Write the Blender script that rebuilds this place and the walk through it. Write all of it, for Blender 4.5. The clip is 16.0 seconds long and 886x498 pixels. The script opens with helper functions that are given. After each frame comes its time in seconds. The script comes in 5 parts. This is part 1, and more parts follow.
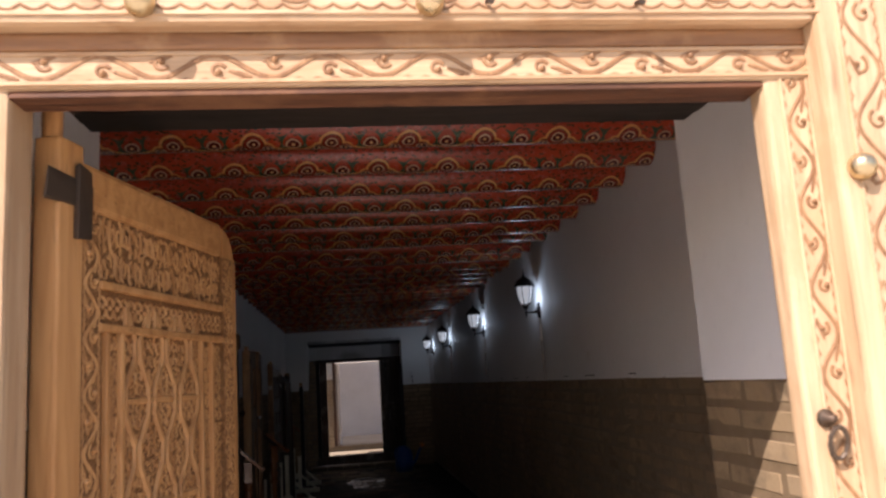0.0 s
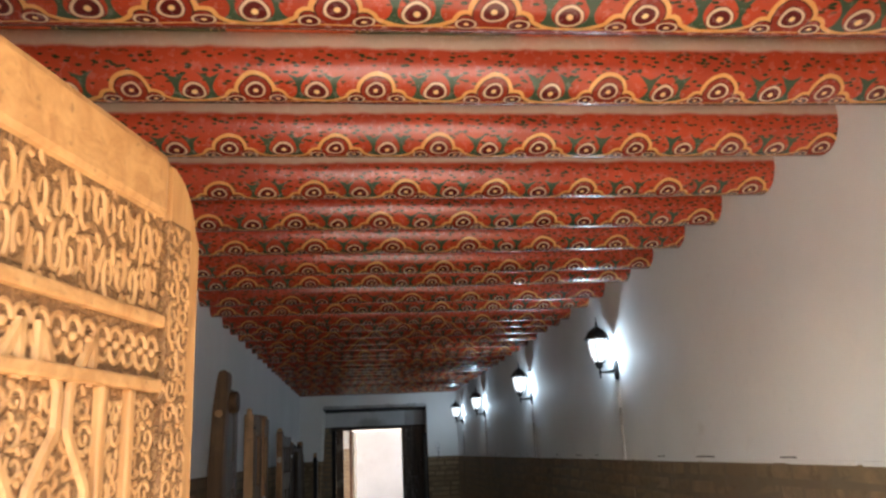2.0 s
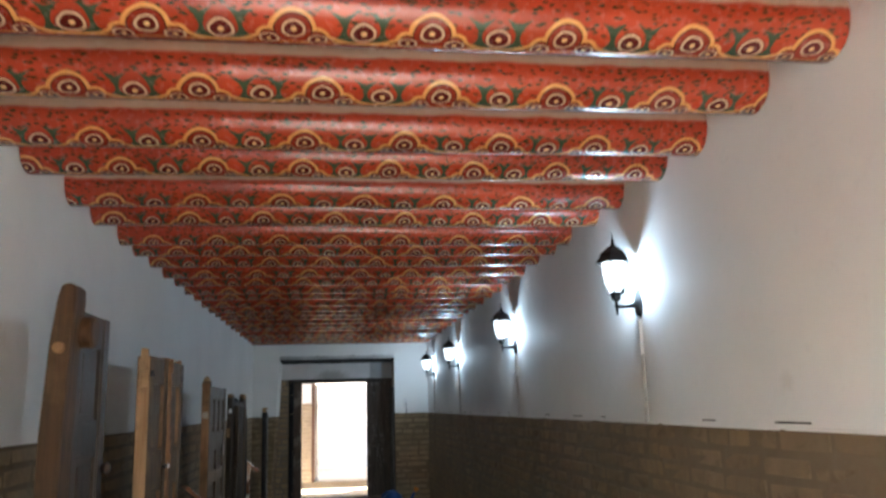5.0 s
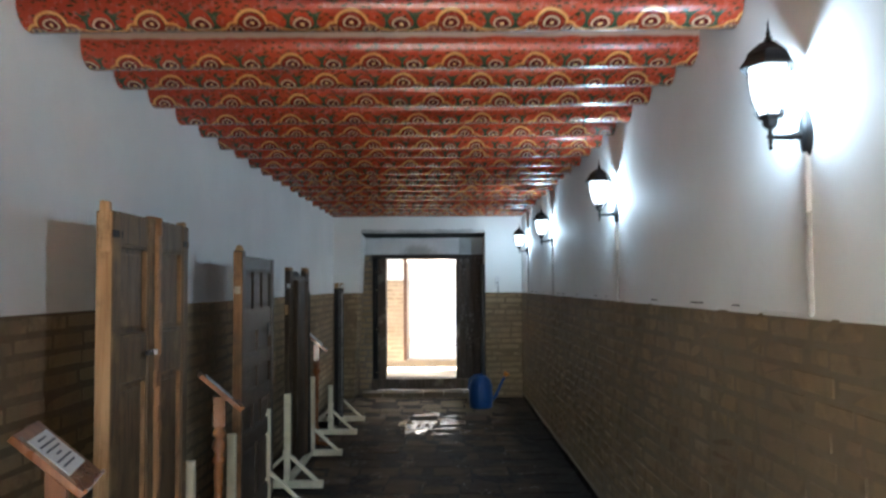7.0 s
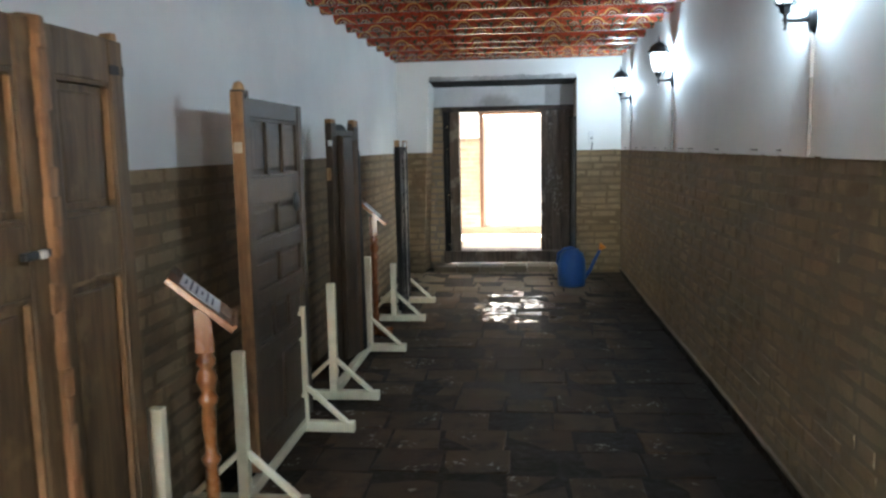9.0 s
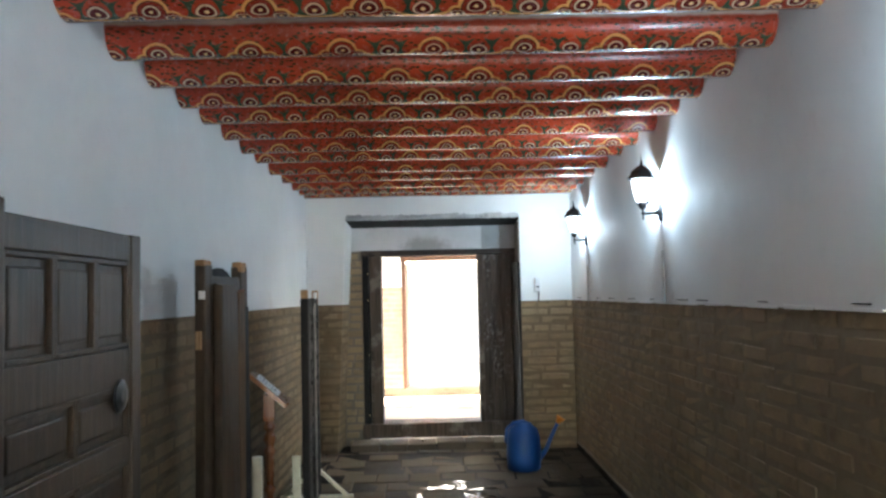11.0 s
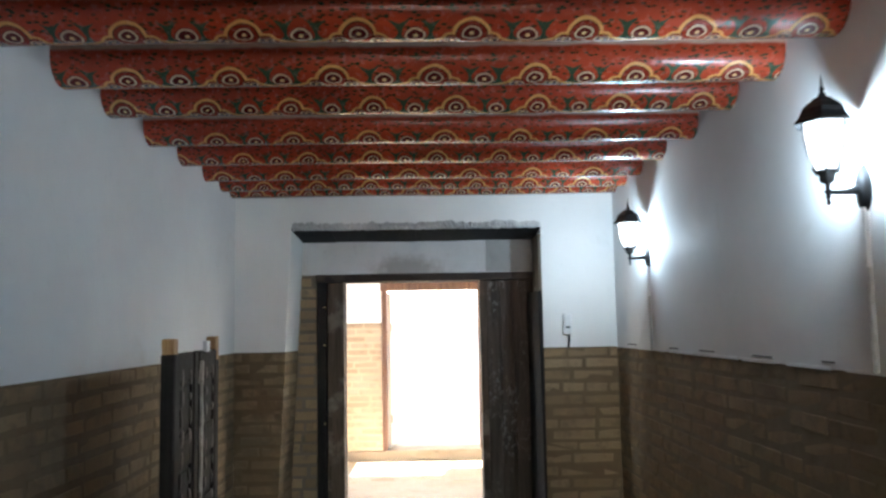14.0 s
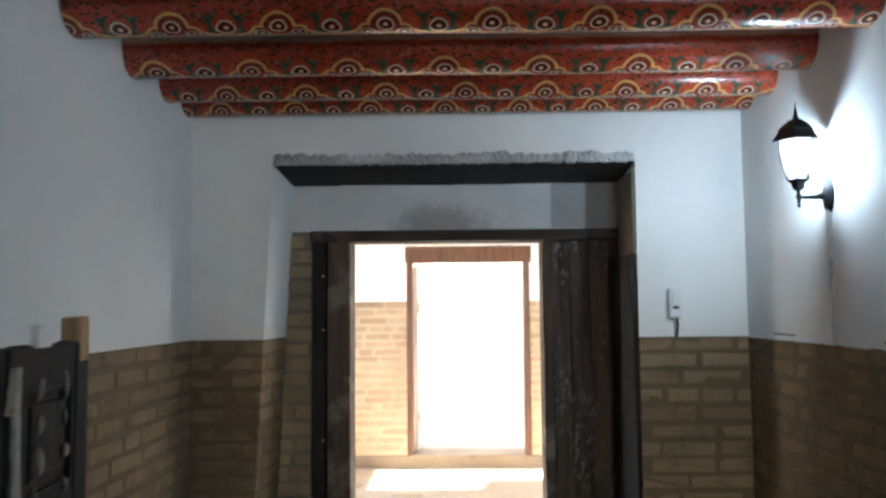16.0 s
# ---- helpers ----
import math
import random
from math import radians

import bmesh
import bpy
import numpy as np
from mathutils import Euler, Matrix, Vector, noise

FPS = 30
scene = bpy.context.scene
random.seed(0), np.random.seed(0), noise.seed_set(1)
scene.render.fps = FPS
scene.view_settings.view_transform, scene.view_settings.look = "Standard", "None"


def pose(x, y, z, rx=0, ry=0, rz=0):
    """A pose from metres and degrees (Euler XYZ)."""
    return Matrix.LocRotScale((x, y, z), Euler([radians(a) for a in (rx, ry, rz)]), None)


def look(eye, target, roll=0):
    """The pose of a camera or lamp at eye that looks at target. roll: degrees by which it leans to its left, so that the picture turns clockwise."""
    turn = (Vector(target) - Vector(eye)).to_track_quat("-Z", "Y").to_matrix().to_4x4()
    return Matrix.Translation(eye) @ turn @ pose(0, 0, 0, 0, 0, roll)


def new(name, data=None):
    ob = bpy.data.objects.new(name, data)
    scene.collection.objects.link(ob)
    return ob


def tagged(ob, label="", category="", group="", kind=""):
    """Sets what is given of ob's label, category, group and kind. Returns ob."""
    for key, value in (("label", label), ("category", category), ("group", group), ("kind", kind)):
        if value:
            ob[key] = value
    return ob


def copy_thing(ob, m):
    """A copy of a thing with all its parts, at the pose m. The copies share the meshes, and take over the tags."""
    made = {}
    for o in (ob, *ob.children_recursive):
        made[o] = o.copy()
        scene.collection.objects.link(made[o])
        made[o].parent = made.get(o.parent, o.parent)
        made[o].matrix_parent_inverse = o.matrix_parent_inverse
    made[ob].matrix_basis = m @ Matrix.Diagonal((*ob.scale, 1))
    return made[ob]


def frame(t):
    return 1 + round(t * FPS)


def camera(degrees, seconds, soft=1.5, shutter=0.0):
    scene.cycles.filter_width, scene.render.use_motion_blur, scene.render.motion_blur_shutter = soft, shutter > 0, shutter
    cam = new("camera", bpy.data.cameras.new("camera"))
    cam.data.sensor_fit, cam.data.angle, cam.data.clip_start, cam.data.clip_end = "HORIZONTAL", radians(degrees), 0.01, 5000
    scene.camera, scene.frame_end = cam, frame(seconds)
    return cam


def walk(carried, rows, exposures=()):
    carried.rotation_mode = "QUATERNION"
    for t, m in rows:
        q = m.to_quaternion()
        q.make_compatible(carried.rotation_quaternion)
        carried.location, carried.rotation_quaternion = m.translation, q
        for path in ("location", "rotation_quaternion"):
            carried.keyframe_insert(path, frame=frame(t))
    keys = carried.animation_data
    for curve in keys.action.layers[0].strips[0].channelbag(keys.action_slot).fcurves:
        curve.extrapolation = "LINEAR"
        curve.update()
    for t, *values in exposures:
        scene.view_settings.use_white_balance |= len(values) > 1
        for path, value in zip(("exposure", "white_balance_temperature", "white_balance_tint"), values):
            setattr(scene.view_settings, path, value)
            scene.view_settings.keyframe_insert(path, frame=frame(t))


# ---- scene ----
cam = camera(58.6, 16.0, soft=2.5, shutter=0.4)
EXPOSURES = [(0.0, 0.9, 6600, 23), (0.5, 1.47, 6800, 11), (1.0, 2.5, 5950, 3), (1.5, 3.15, 6250, 7), (2.0, 3.2, 6500, 10), (2.5, 3.4, 6500, 10), (3.0, 3.75, 6500, 10), (4.0, 4.05, 6500, 10), (4.5, 4.0, 6350, 10), (5.0, 4.02, 6150, 7), (7.5, 4.89, 6050, 5), (8.0, 5.23, 6100, 5), (8.5, 5.19, 6150, 5), (9.0, 5.2, 6250, 5), (9.6, 5.66, 6200, 5), (10.2, 5.49, 6200, 5), (12.5, 5.04, 6450, 8), (14.0, 4.7, 6450, 8), (15.5, 4.53, 6400, 8), (16.0, 4.42, 6400, 8)]
PATH = [
    (0, (-0.219, 1.538, 1.47), (0.038, 3.495, 1.795), -3.6),
    (0.5, (-0.243, 1.87, 1.495), (0.042, 3.824, 1.817), -5.2),
    (1, (-0.19, 2.176, 1.468), (-0.085, 4.153, 1.753), -2.9),
    (1.5, (-0.21, 2.486, 1.488), (-0.149, 4.443, 1.896), -0.4),
    (2, (-0.293, 2.75, 1.52), (-0.077, 4.677, 2.012), -2.5),
    (2.5, (-0.273, 2.966, 1.515), (-0.06, 4.862, 2.115), -2.9),
    (3, (-0.189, 3.266, 1.553), (0.057, 5.111, 2.284), -1.8),
    (3.5, (-0.192, 3.429, 1.554), (0.092, 5.307, 2.181), -1.1),
    (4, (-0.236, 3.628, 1.554), (0.153, 5.483, 2.191), -3.3),
    (4.5, (-0.203, 3.825, 1.527), (0.165, 5.729, 2.017), -3.8),
    (5, (-0.094, 4.089, 1.521), (0.18, 6.032, 1.908), -1.6),
    (5.2, (-0.068, 4.186, 1.516), (0.195, 6.144, 1.831), -1.5),
    (7.3, (0.249, 5.488, 1.513), (0.21, 7.488, 1.506), -0.9),
    (7.5, (0.236, 5.646, 1.501), (0.182, 7.644, 1.432), -1.7),
    (8, (0.241, 6.029, 1.488), (0.083, 8.022, 1.433), -2.0),
    (8.5, (0.223, 6.406, 1.496), (-0.036, 8.384, 1.356), -1.8),
    (9, (0.165, 6.795, 1.479), (-0.033, 8.769, 1.223), -1.1),
    (9.5, (0.143, 7.187, 1.465), (-0.028, 9.168, 1.252), 0.0),
    (10, (0.107, 7.564, 1.488), (0.006, 9.558, 1.364), 1.2),
    (10.2, (0.072, 7.722, 1.492), (0.032, 9.721, 1.448), 0.6),
    (12.3, (-0.097, 9.383, 1.532), (-0.054, 11.376, 1.695), -2.0),
    (12.5, (-0.068, 9.55, 1.544), (-0.028, 11.544, 1.702), -1.8),
    (13, (-0.04, 9.915, 1.555), (0.004, 11.906, 1.739), -0.7),
    (13.5, (-0.036, 10.302, 1.576), (0.055, 12.294, 1.731), -1.9),
    (14, (0.023, 10.679, 1.575), (0.065, 12.669, 1.768), -1.0),
    (14.5, (0.021, 11.081, 1.564), (0.047, 13.078, 1.685), 0.2),
    (15, (-0.028, 11.5, 1.584), (-0.038, 13.497, 1.679), -0.8),
    (15.5, (-0.009, 11.934, 1.572), (-0.087, 13.932, 1.64), -1.4),
    (16, (-0.037, 12.352, 1.56), (-0.069, 14.346, 1.707), -0.5),
]
walk(cam, [(t, look(eye, target, roll)) for t, eye, target, roll in PATH],
     exposures=EXPOSURES)

# ---- light ----
SUN_FROM = Vector((-0.45, -0.57, 0.70)).normalized()
world = bpy.data.worlds.new("sky")
scene.world = world
world.use_nodes = True
sky = world.node_tree.nodes.new("ShaderNodeTexSky")
sky.sky_type = "NISHITA"
sky.sun_disc = False
sky.sun_elevation = math.asin(SUN_FROM.z)
sky.sun_rotation = math.atan2(SUN_FROM.x, SUN_FROM.y)
background = world.node_tree.nodes["Background"]
world.node_tree.links.new(sky.outputs["Color"], background.inputs["Color"])
background.inputs["Strength"].default_value = 0.13
sun_data = bpy.data.lights.new("sun", "SUN")
sun_data.energy = 4.6
sun_data.angle = radians(0.5)
sun_data.color = (1.0, 0.93, 0.84)
sun = new("sun", sun_data)
sun.matrix_world = look(SUN_FROM * 20, (0, 0, 0))
LANTERN_WATTS = 0.92


# ---- material helpers ----
class Nodes:
    """A short hand for building one node material."""

    def __init__(self, name):
        self.mat = bpy.data.materials.new(name)
        self.mat.use_nodes = True
        self.tree = self.mat.node_tree
        self.bsdf = self.tree.nodes["Principled BSDF"]

    def add(self, kind, **props):
        node = self.tree.nodes.new("ShaderNode" + kind)
        for key, value in props.items():
            setattr(node, key, value)
        return node

    def link(self, a, b):
        self.tree.links.new(a, b)

    def put(self, socket, value):
        if isinstance(value, bpy.types.NodeSocket):
            self.link(value, socket)
        else:
            socket.default_value = value

    def math(self, op, a, b=0.0, clamp=False):
        node = self.add("Math", operation=op, use_clamp=clamp)
        self.put(node.inputs[0], a)
        self.put(node.inputs[1], b)
        return node.outputs[0]

    def smooth(self, value, low, high):
        node = self.add("MapRange", interpolation_type="SMOOTHSTEP")
        self.put(node.inputs[0], value)
        node.inputs[1].default_value, node.inputs[2].default_value = low, high
        return node.outputs[0]

    def mix(self, fac, a, b, mode="MIX"):
        node = self.add("Mix", data_type="RGBA", blend_type=mode)
        self.put(node.inputs[0], fac)
        self.put(node.inputs[6], a if isinstance(a, bpy.types.NodeSocket) else (*a, 1))
        self.put(node.inputs[7], b if isinstance(b, bpy.types.NodeSocket) else (*b, 1))
        return node.outputs[2]

    def coords(self, stretch=(1, 1, 1), world_space=False, shift=True):
        if world_space:
            out = self.add("NewGeometry").outputs["Position"]
        else:
            out = self.add("TexCoord").outputs["Object"]
        node = self.add("Mapping")
        self.link(out, node.inputs["Vector"])
        node.inputs["Scale"].default_value = stretch
        if shift and not world_space:
            info = self.add("ObjectInfo")
            seed = self.math("MULTIPLY", info.outputs["Random"], 37.0)
            both = self.add("CombineXYZ")
            for k in range(3):
                self.link(seed, both.inputs[k])
            self.link(both.outputs[0], node.inputs["Location"])
        return node.outputs[0]

    def noise(self, vec, scale, detail=4.0, rough=0.55, distort=0.0):
        node = self.add("TexNoise")
        self.link(vec, node.inputs["Vector"])
        node.inputs["Scale"].default_value = scale
        node.inputs["Detail"].default_value = detail
        node.inputs["Roughness"].default_value = rough
        node.inputs["Distortion"].default_value = distort
        return node.outputs["Fac"]

    def voronoi(self, vec, scale, feature="F1", out="Distance", random_=1.0):
        node = self.add("TexVoronoi", feature=feature)
        self.link(vec, node.inputs["Vector"])
        node.inputs["Scale"].default_value = scale
        node.inputs["Randomness"].default_value = random_
        return node.outputs[out]

    def each(self):
        """A random number for each piece, joined or not."""
        a = self.add("ObjectInfo").outputs["Random"]
        b = self.add("NewGeometry").outputs["Random Per Island"]
        return self.math("FRACT", self.math("ADD", a, b))

    def bump(self, height, strength, distance=0.01):
        node = self.add("Bump")
        self.link(height, node.inputs["Height"])
        node.inputs["Strength"].default_value = strength
        node.inputs["Distance"].default_value = distance
        old = self.bsdf.inputs["Normal"].links
        if old:
            self.link(old[0].from_socket, node.inputs["Normal"])
        self.link(node.outputs[0], self.bsdf.inputs["Normal"])

    def done(self, color, rough=0.6, metal=0.0, coat=0.0, specular=0.5):
        b = self.bsdf.inputs
        self.put(b["Base Color"], color if isinstance(color, bpy.types.NodeSocket) else (*color, 1))
        self.put(b["Roughness"], rough)
        b["Metallic"].default_value = metal
        b["Coat Weight"].default_value = coat
        b["Coat Roughness"].default_value = 0.12
        b["Specular IOR Level"].default_value = specular
        return self.mat


def plaster(name, light, dark, stain=None, bump=0.12):
    n = Nodes(name)
    v = n.coords(world_space=True)
    big = n.smooth(n.noise(v, 0.9, 5, 0.6), 0.3, 0.75)
    fine = n.noise(v, 22.0, 6, 0.65)
    color = n.mix(big, light, dark)
    color = n.mix(n.smooth(fine, 0.55, 0.85), color, dark)
    if stain:
        blot = n.smooth(n.noise(v, 2.3, 6, 0.62, 0.6), 0.62, 0.74)
        color = n.mix(n.math("MULTIPLY", blot, 0.6), color, stain)
    n.bump(n.noise(v, 3.0, 3, 0.5), bump, 0.05)
    n.bump(fine, bump, 0.006)
    return n.done(color, n.smooth(fine, -0.6, 1.2), specular=0.08)


def brick_clay(name, tones, grime, rough=0.85, bump=0.5, smear=None, spread=(0.40, 0.68, 0.75), blots=()):
    """Clay of bricks or pavers: each piece has its own tone, with pores, chips and grime."""
    n = Nodes(name)
    v = n.coords(world_space=True)
    pick = n.each()
    color = n.mix(n.smooth(pick, 0.0, 0.6), tones[0], tones[1])
    color = n.mix(n.smooth(pick, 0.55, 1.0), color, tones[2])
    coarse = n.noise(v, 9.0, 6, 0.65)
    fine = n.noise(v, 70.0, 5, 0.7)
    color = n.mix(n.smooth(coarse, 0.48, 0.75), color, grime)
    color = n.mix(n.math("MULTIPLY", n.smooth(fine, 0.5, 0.8), 0.5), color, grime)
    if smear:
        film = n.smooth(n.noise(v, 1.6, 5, 0.62, 0.5), spread[0], spread[1])
        color = n.mix(n.math("MULTIPLY", film, spread[2]), color, smear)
    for tint, scale in blots:
        blot = n.smooth(n.noise(v, scale, 6, 0.65, 0.8), 0.52, 0.68)
        color = n.mix(n.math("MULTIPLY", blot, 0.65), color, tint)
    n.bump(coarse, bump * 0.6, 0.012)
    n.bump(fine, bump, 0.004)
    return n.done(color, n.math("ADD", n.math("MULTIPLY", fine, 0.2), rough - 0.1), specular=0.2)


def wood(name, light, dark, rough=0.55, grain=(30, 30, 2.0), wear=None, bump=0.35, coat=0.0, cracks=0.5):
    """Wood with its grain along the object's z, unless stretched otherwise."""
    n = Nodes(name)
    v = n.coords(stretch=grain)
    g = n.noise(v, 1.0, 7, 0.62, 0.8)
    streak = n.noise(n.coords(stretch=tuple(2.6 * c for c in grain)), 1.0, 3, 0.6)
    color = n.mix(n.smooth(g, 0.32, 0.7), light, dark)
    color = n.mix(n.math("MULTIPLY", n.smooth(streak, 0.58, 0.72), cracks), color, tuple(0.35 * c for c in dark))
    patch = n.noise(n.coords(), 5.0, 5, 0.6)
    if wear:
        color = n.mix(n.math("MULTIPLY", n.smooth(patch, 0.52, 0.68), 0.75), color, wear)
    n.bump(g, bump, 0.006)
    n.bump(streak, bump, 0.004)
    return n.done(color, n.math("ADD", n.math("MULTIPLY", patch, 0.25), rough - 0.12), coat=coat, specular=0.35)


def flaked(name, light, dark, paint):
    """Old boards on which streaks of pale paint are left."""
    n = Nodes(name)
    g = n.noise(n.coords(stretch=(34, 34, 1.8)), 1.0, 7, 0.62, 0.8)
    color = n.mix(n.smooth(g, 0.32, 0.7), light, dark)
    v = n.coords(stretch=(48, 48, 24), shift=False)
    chips = n.smooth(n.noise(v, 1.0, 5, 0.65, 0.4), 0.54, 0.60)
    where = n.smooth(n.noise(n.coords(stretch=(6, 6, 2.2), shift=False), 1.0, 3, 0.55), 0.48, 0.66)
    color = n.mix(n.math("MULTIPLY", n.math("MULTIPLY", chips, where), 0.8), color, paint)
    n.bump(g, 0.4, 0.006)
    n.bump(chips, 0.25, 0.002)
    return n.done(color, 0.7, specular=0.3)


def painted(name, color, dirt, rough=0.5, metal=0.0, scale=14.0, amount=0.35, bump=0.06):
    n = Nodes(name)
    v = n.coords()
    a = n.noise(v, scale, 6, 0.65)
    tint = n.mix(n.math("MULTIPLY", n.smooth(a, 0.45, 0.75), amount), color, dirt)
    n.bump(a, bump, 0.003)
    return n.done(tint, n.math("ADD", n.math("MULTIPLY", a, 0.25), rough - 0.12), metal=metal)


def carved(name, light, dark, scale=26.0, depth=0.02):
    """Wood cut with dense leaf scrolls; the cut ground is coloured darker to deepen the relief."""
    n = Nodes(name)
    v = n.coords(shift=False)
    warp = n.add("VectorMath", operation="MULTIPLY_ADD")
    tex = n.add("TexNoise")
    n.link(v, tex.inputs["Vector"])
    tex.inputs["Scale"].default_value = 9.0
    n.link(tex.outputs["Color"], warp.inputs[0])
    warp.inputs[1].default_value = (0.05, 0.05, 0.05)
    n.link(v, warp.inputs[2])
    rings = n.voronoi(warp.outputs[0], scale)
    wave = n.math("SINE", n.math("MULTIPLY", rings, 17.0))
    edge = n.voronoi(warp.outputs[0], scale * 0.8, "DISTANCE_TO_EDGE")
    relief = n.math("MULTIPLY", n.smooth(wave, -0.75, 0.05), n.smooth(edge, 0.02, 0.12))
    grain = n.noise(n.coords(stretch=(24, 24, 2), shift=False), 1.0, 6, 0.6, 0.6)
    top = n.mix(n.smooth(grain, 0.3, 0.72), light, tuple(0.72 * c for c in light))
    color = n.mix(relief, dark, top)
    n.bump(relief, 0.9, depth)
    n.bump(grain, 0.2, 0.003)
    return n.done(color, 0.6, specular=0.3)


def beam_paint(name):
    """Red beams painted with cloud arches, ringed flowers, leaves and ticks. The first coordinate runs along the beam in metres,
    the second round it from the middle of its underside."""
    n = Nodes(name)
    uv = n.add("UVMap").outputs[0]
    sep = n.add("SeparateXYZ")
    n.link(uv, sep.inputs[0])
    wob = n.add("TexNoise")
    n.link(uv, wob.inputs["Vector"])
    wob.inputs["Scale"].default_value = 11.0
    wob_c = n.add("SeparateColor")
    n.link(wob.outputs["Color"], wob_c.inputs[0])
    u = n.math("ADD", sep.outputs[0], n.math("MULTIPLY", n.math("SUBTRACT", wob_c.outputs[0], 0.5), 0.02))
    v = n.math("ADD", n.math("MULTIPLY", sep.outputs[1], -1.0), 0.050)
    v = n.math("ADD", v, n.math("MULTIPLY", n.math("SUBTRACT", wob_c.outputs[1], 0.5), 0.016))
    period = 0.345
    vs = n.math("DIVIDE", v, 1.14)
    a = n.math("ABSOLUTE", n.math("MULTIPLY", n.math("SUBTRACT", n.math("FRACT", n.math("ADD", n.math("DIVIDE", u, period), 0.5)), 0.5), period))

    def dist(cx, cy, sx=1.0):
        x = n.math("MULTIPLY", n.math("SUBTRACT", a, cx), sx * 0.88)
        y = n.math("SUBTRACT", vs, cy)
        return n.math("SQRT", n.math("ADD", n.math("MULTIPLY", x, x), n.math("MULTIPLY", y, y)))

    def less(d, r, soft=0.0015):
        node = n.smooth(d, r - soft, r + soft)
        return n.math("SUBTRACT", 1.0, node)

    rest = n.math("MINIMUM", n.math("MAXIMUM", n.math("SUBTRACT", 0.156, a), 0.0), 0.088)
    tail = n.math("ADD", n.math("MULTIPLY", n.math("MULTIPLY", rest, rest), 4.9), 0.046)
    cloud = n.math("SUBTRACT", dist(0, 0.083), 0.0515)
    cloud = n.math("MINIMUM", cloud, n.math("SUBTRACT", dist(0.060, 0.060), 0.029))
    cloud = n.math("MINIMUM", cloud, n.math("MULTIPLY", n.math("SUBTRACT", vs, tail), 0.75))
    red = n.mix(n.smooth(n.noise(uv, 3.0, 5, 0.6), 0.3, 0.75), (0.44, 0.060, 0.024), (0.31, 0.042, 0.019))
    ticks = n.add("Mapping")
    n.link(uv, ticks.inputs["Vector"])
    ticks.inputs["Rotation"].default_value = (0, 0, 0.7)
    ticks.inputs["Scale"].default_value = (1.0, 2.4, 1)
    spots = less(n.voronoi(ticks.outputs[0], 36.0), 0.33, 0.05)
    spots = n.math("MULTIPLY", spots, n.smooth(v, 0.100, 0.116))
    spots = n.math("MULTIPLY", spots, n.math("SUBTRACT", 1.0, n.smooth(v, 0.195, 0.215)))
    color = n.mix(spots, red, (0.03, 0.035, 0.012))
    leaf_y = n.math("SUBTRACT", vs, 0.088)
    leaf_x = n.math("ABSOLUTE", n.math("SUBTRACT", n.math("SUBTRACT", period / 2, a), 0.048))
    leaf = less(n.math("SUBTRACT", leaf_x, n.math("MULTIPLY", n.math("MULTIPLY", leaf_y, leaf_y), 17.0)), 0.006)
    leaf = n.math("MULTIPLY", leaf, less(n.math("ADD", leaf_y, n.math("MULTIPLY", leaf_x, -0.3)), 0.031))
    color = n.mix(leaf, color, (0.045, 0.070, 0.038))
    gold = n.mix(n.noise(uv, 25.0, 3), (0.62, 0.255, 0.062), (0.72, 0.40, 0.15))
    color = n.mix(less(cloud, 0.0), color, gold)
    color = n.mix(less(cloud, -0.0108), color, (0.24, 0.028, 0.013))
    color = n.mix(n.math("MULTIPLY", less(cloud, -0.0100), n.math("SUBTRACT", 1.0, less(cloud, -0.0130))), color, (0.05, 0.015, 0.01))
    color = n.mix(less(n.math("ABSOLUTE", n.math("SUBTRACT", vs, 0.038)), 0.0030), color, gold)
    for cx, cy, size, squash in ((0, 0.083, 1.12, 1.0), (0.060, 0.050, 0.80, 0.80), (period / 2, 0.078, 1.25, 1.0)):
        d = n.math("DIVIDE", dist(cx, cy, squash), size)
        color = n.mix(less(d, 0.0245), color, (0.10, 0.012, 0.01))
        color = n.mix(n.math("MULTIPLY", less(d, 0.0225), n.math("SUBTRACT", 1.0, less(d, 0.0180))), color, (0.66, 0.47, 0.31))
        color = n.mix(less(d, 0.0055), color, (0.78, 0.50, 0.24))
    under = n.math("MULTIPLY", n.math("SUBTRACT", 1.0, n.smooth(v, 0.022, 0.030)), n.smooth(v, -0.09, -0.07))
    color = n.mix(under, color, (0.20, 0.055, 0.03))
    bare = n.smooth(n.math("ADD", v, n.math("MULTIPLY", n.noise(uv, 6.0, 4), 0.02)), 0.218, 0.232)
    color = n.mix(bare, color, (0.52, 0.37, 0.29))
    dust = n.smooth(n.noise(uv, 40.0, 6, 0.7), 0.55, 0.8)
    color = n.mix(n.math("MULTIPLY", dust, 0.3), color, (0.16, 0.06, 0.035))
    n.bump(n.noise(uv, 5.0, 3), 0.25, 0.03)
    n.bump(n.noise(uv, 60.0, 4), 0.1, 0.003)
    return n.done(color, n.math("ADD", n.math("MULTIPLY", dust, 0.2), 0.27), specular=0.5)


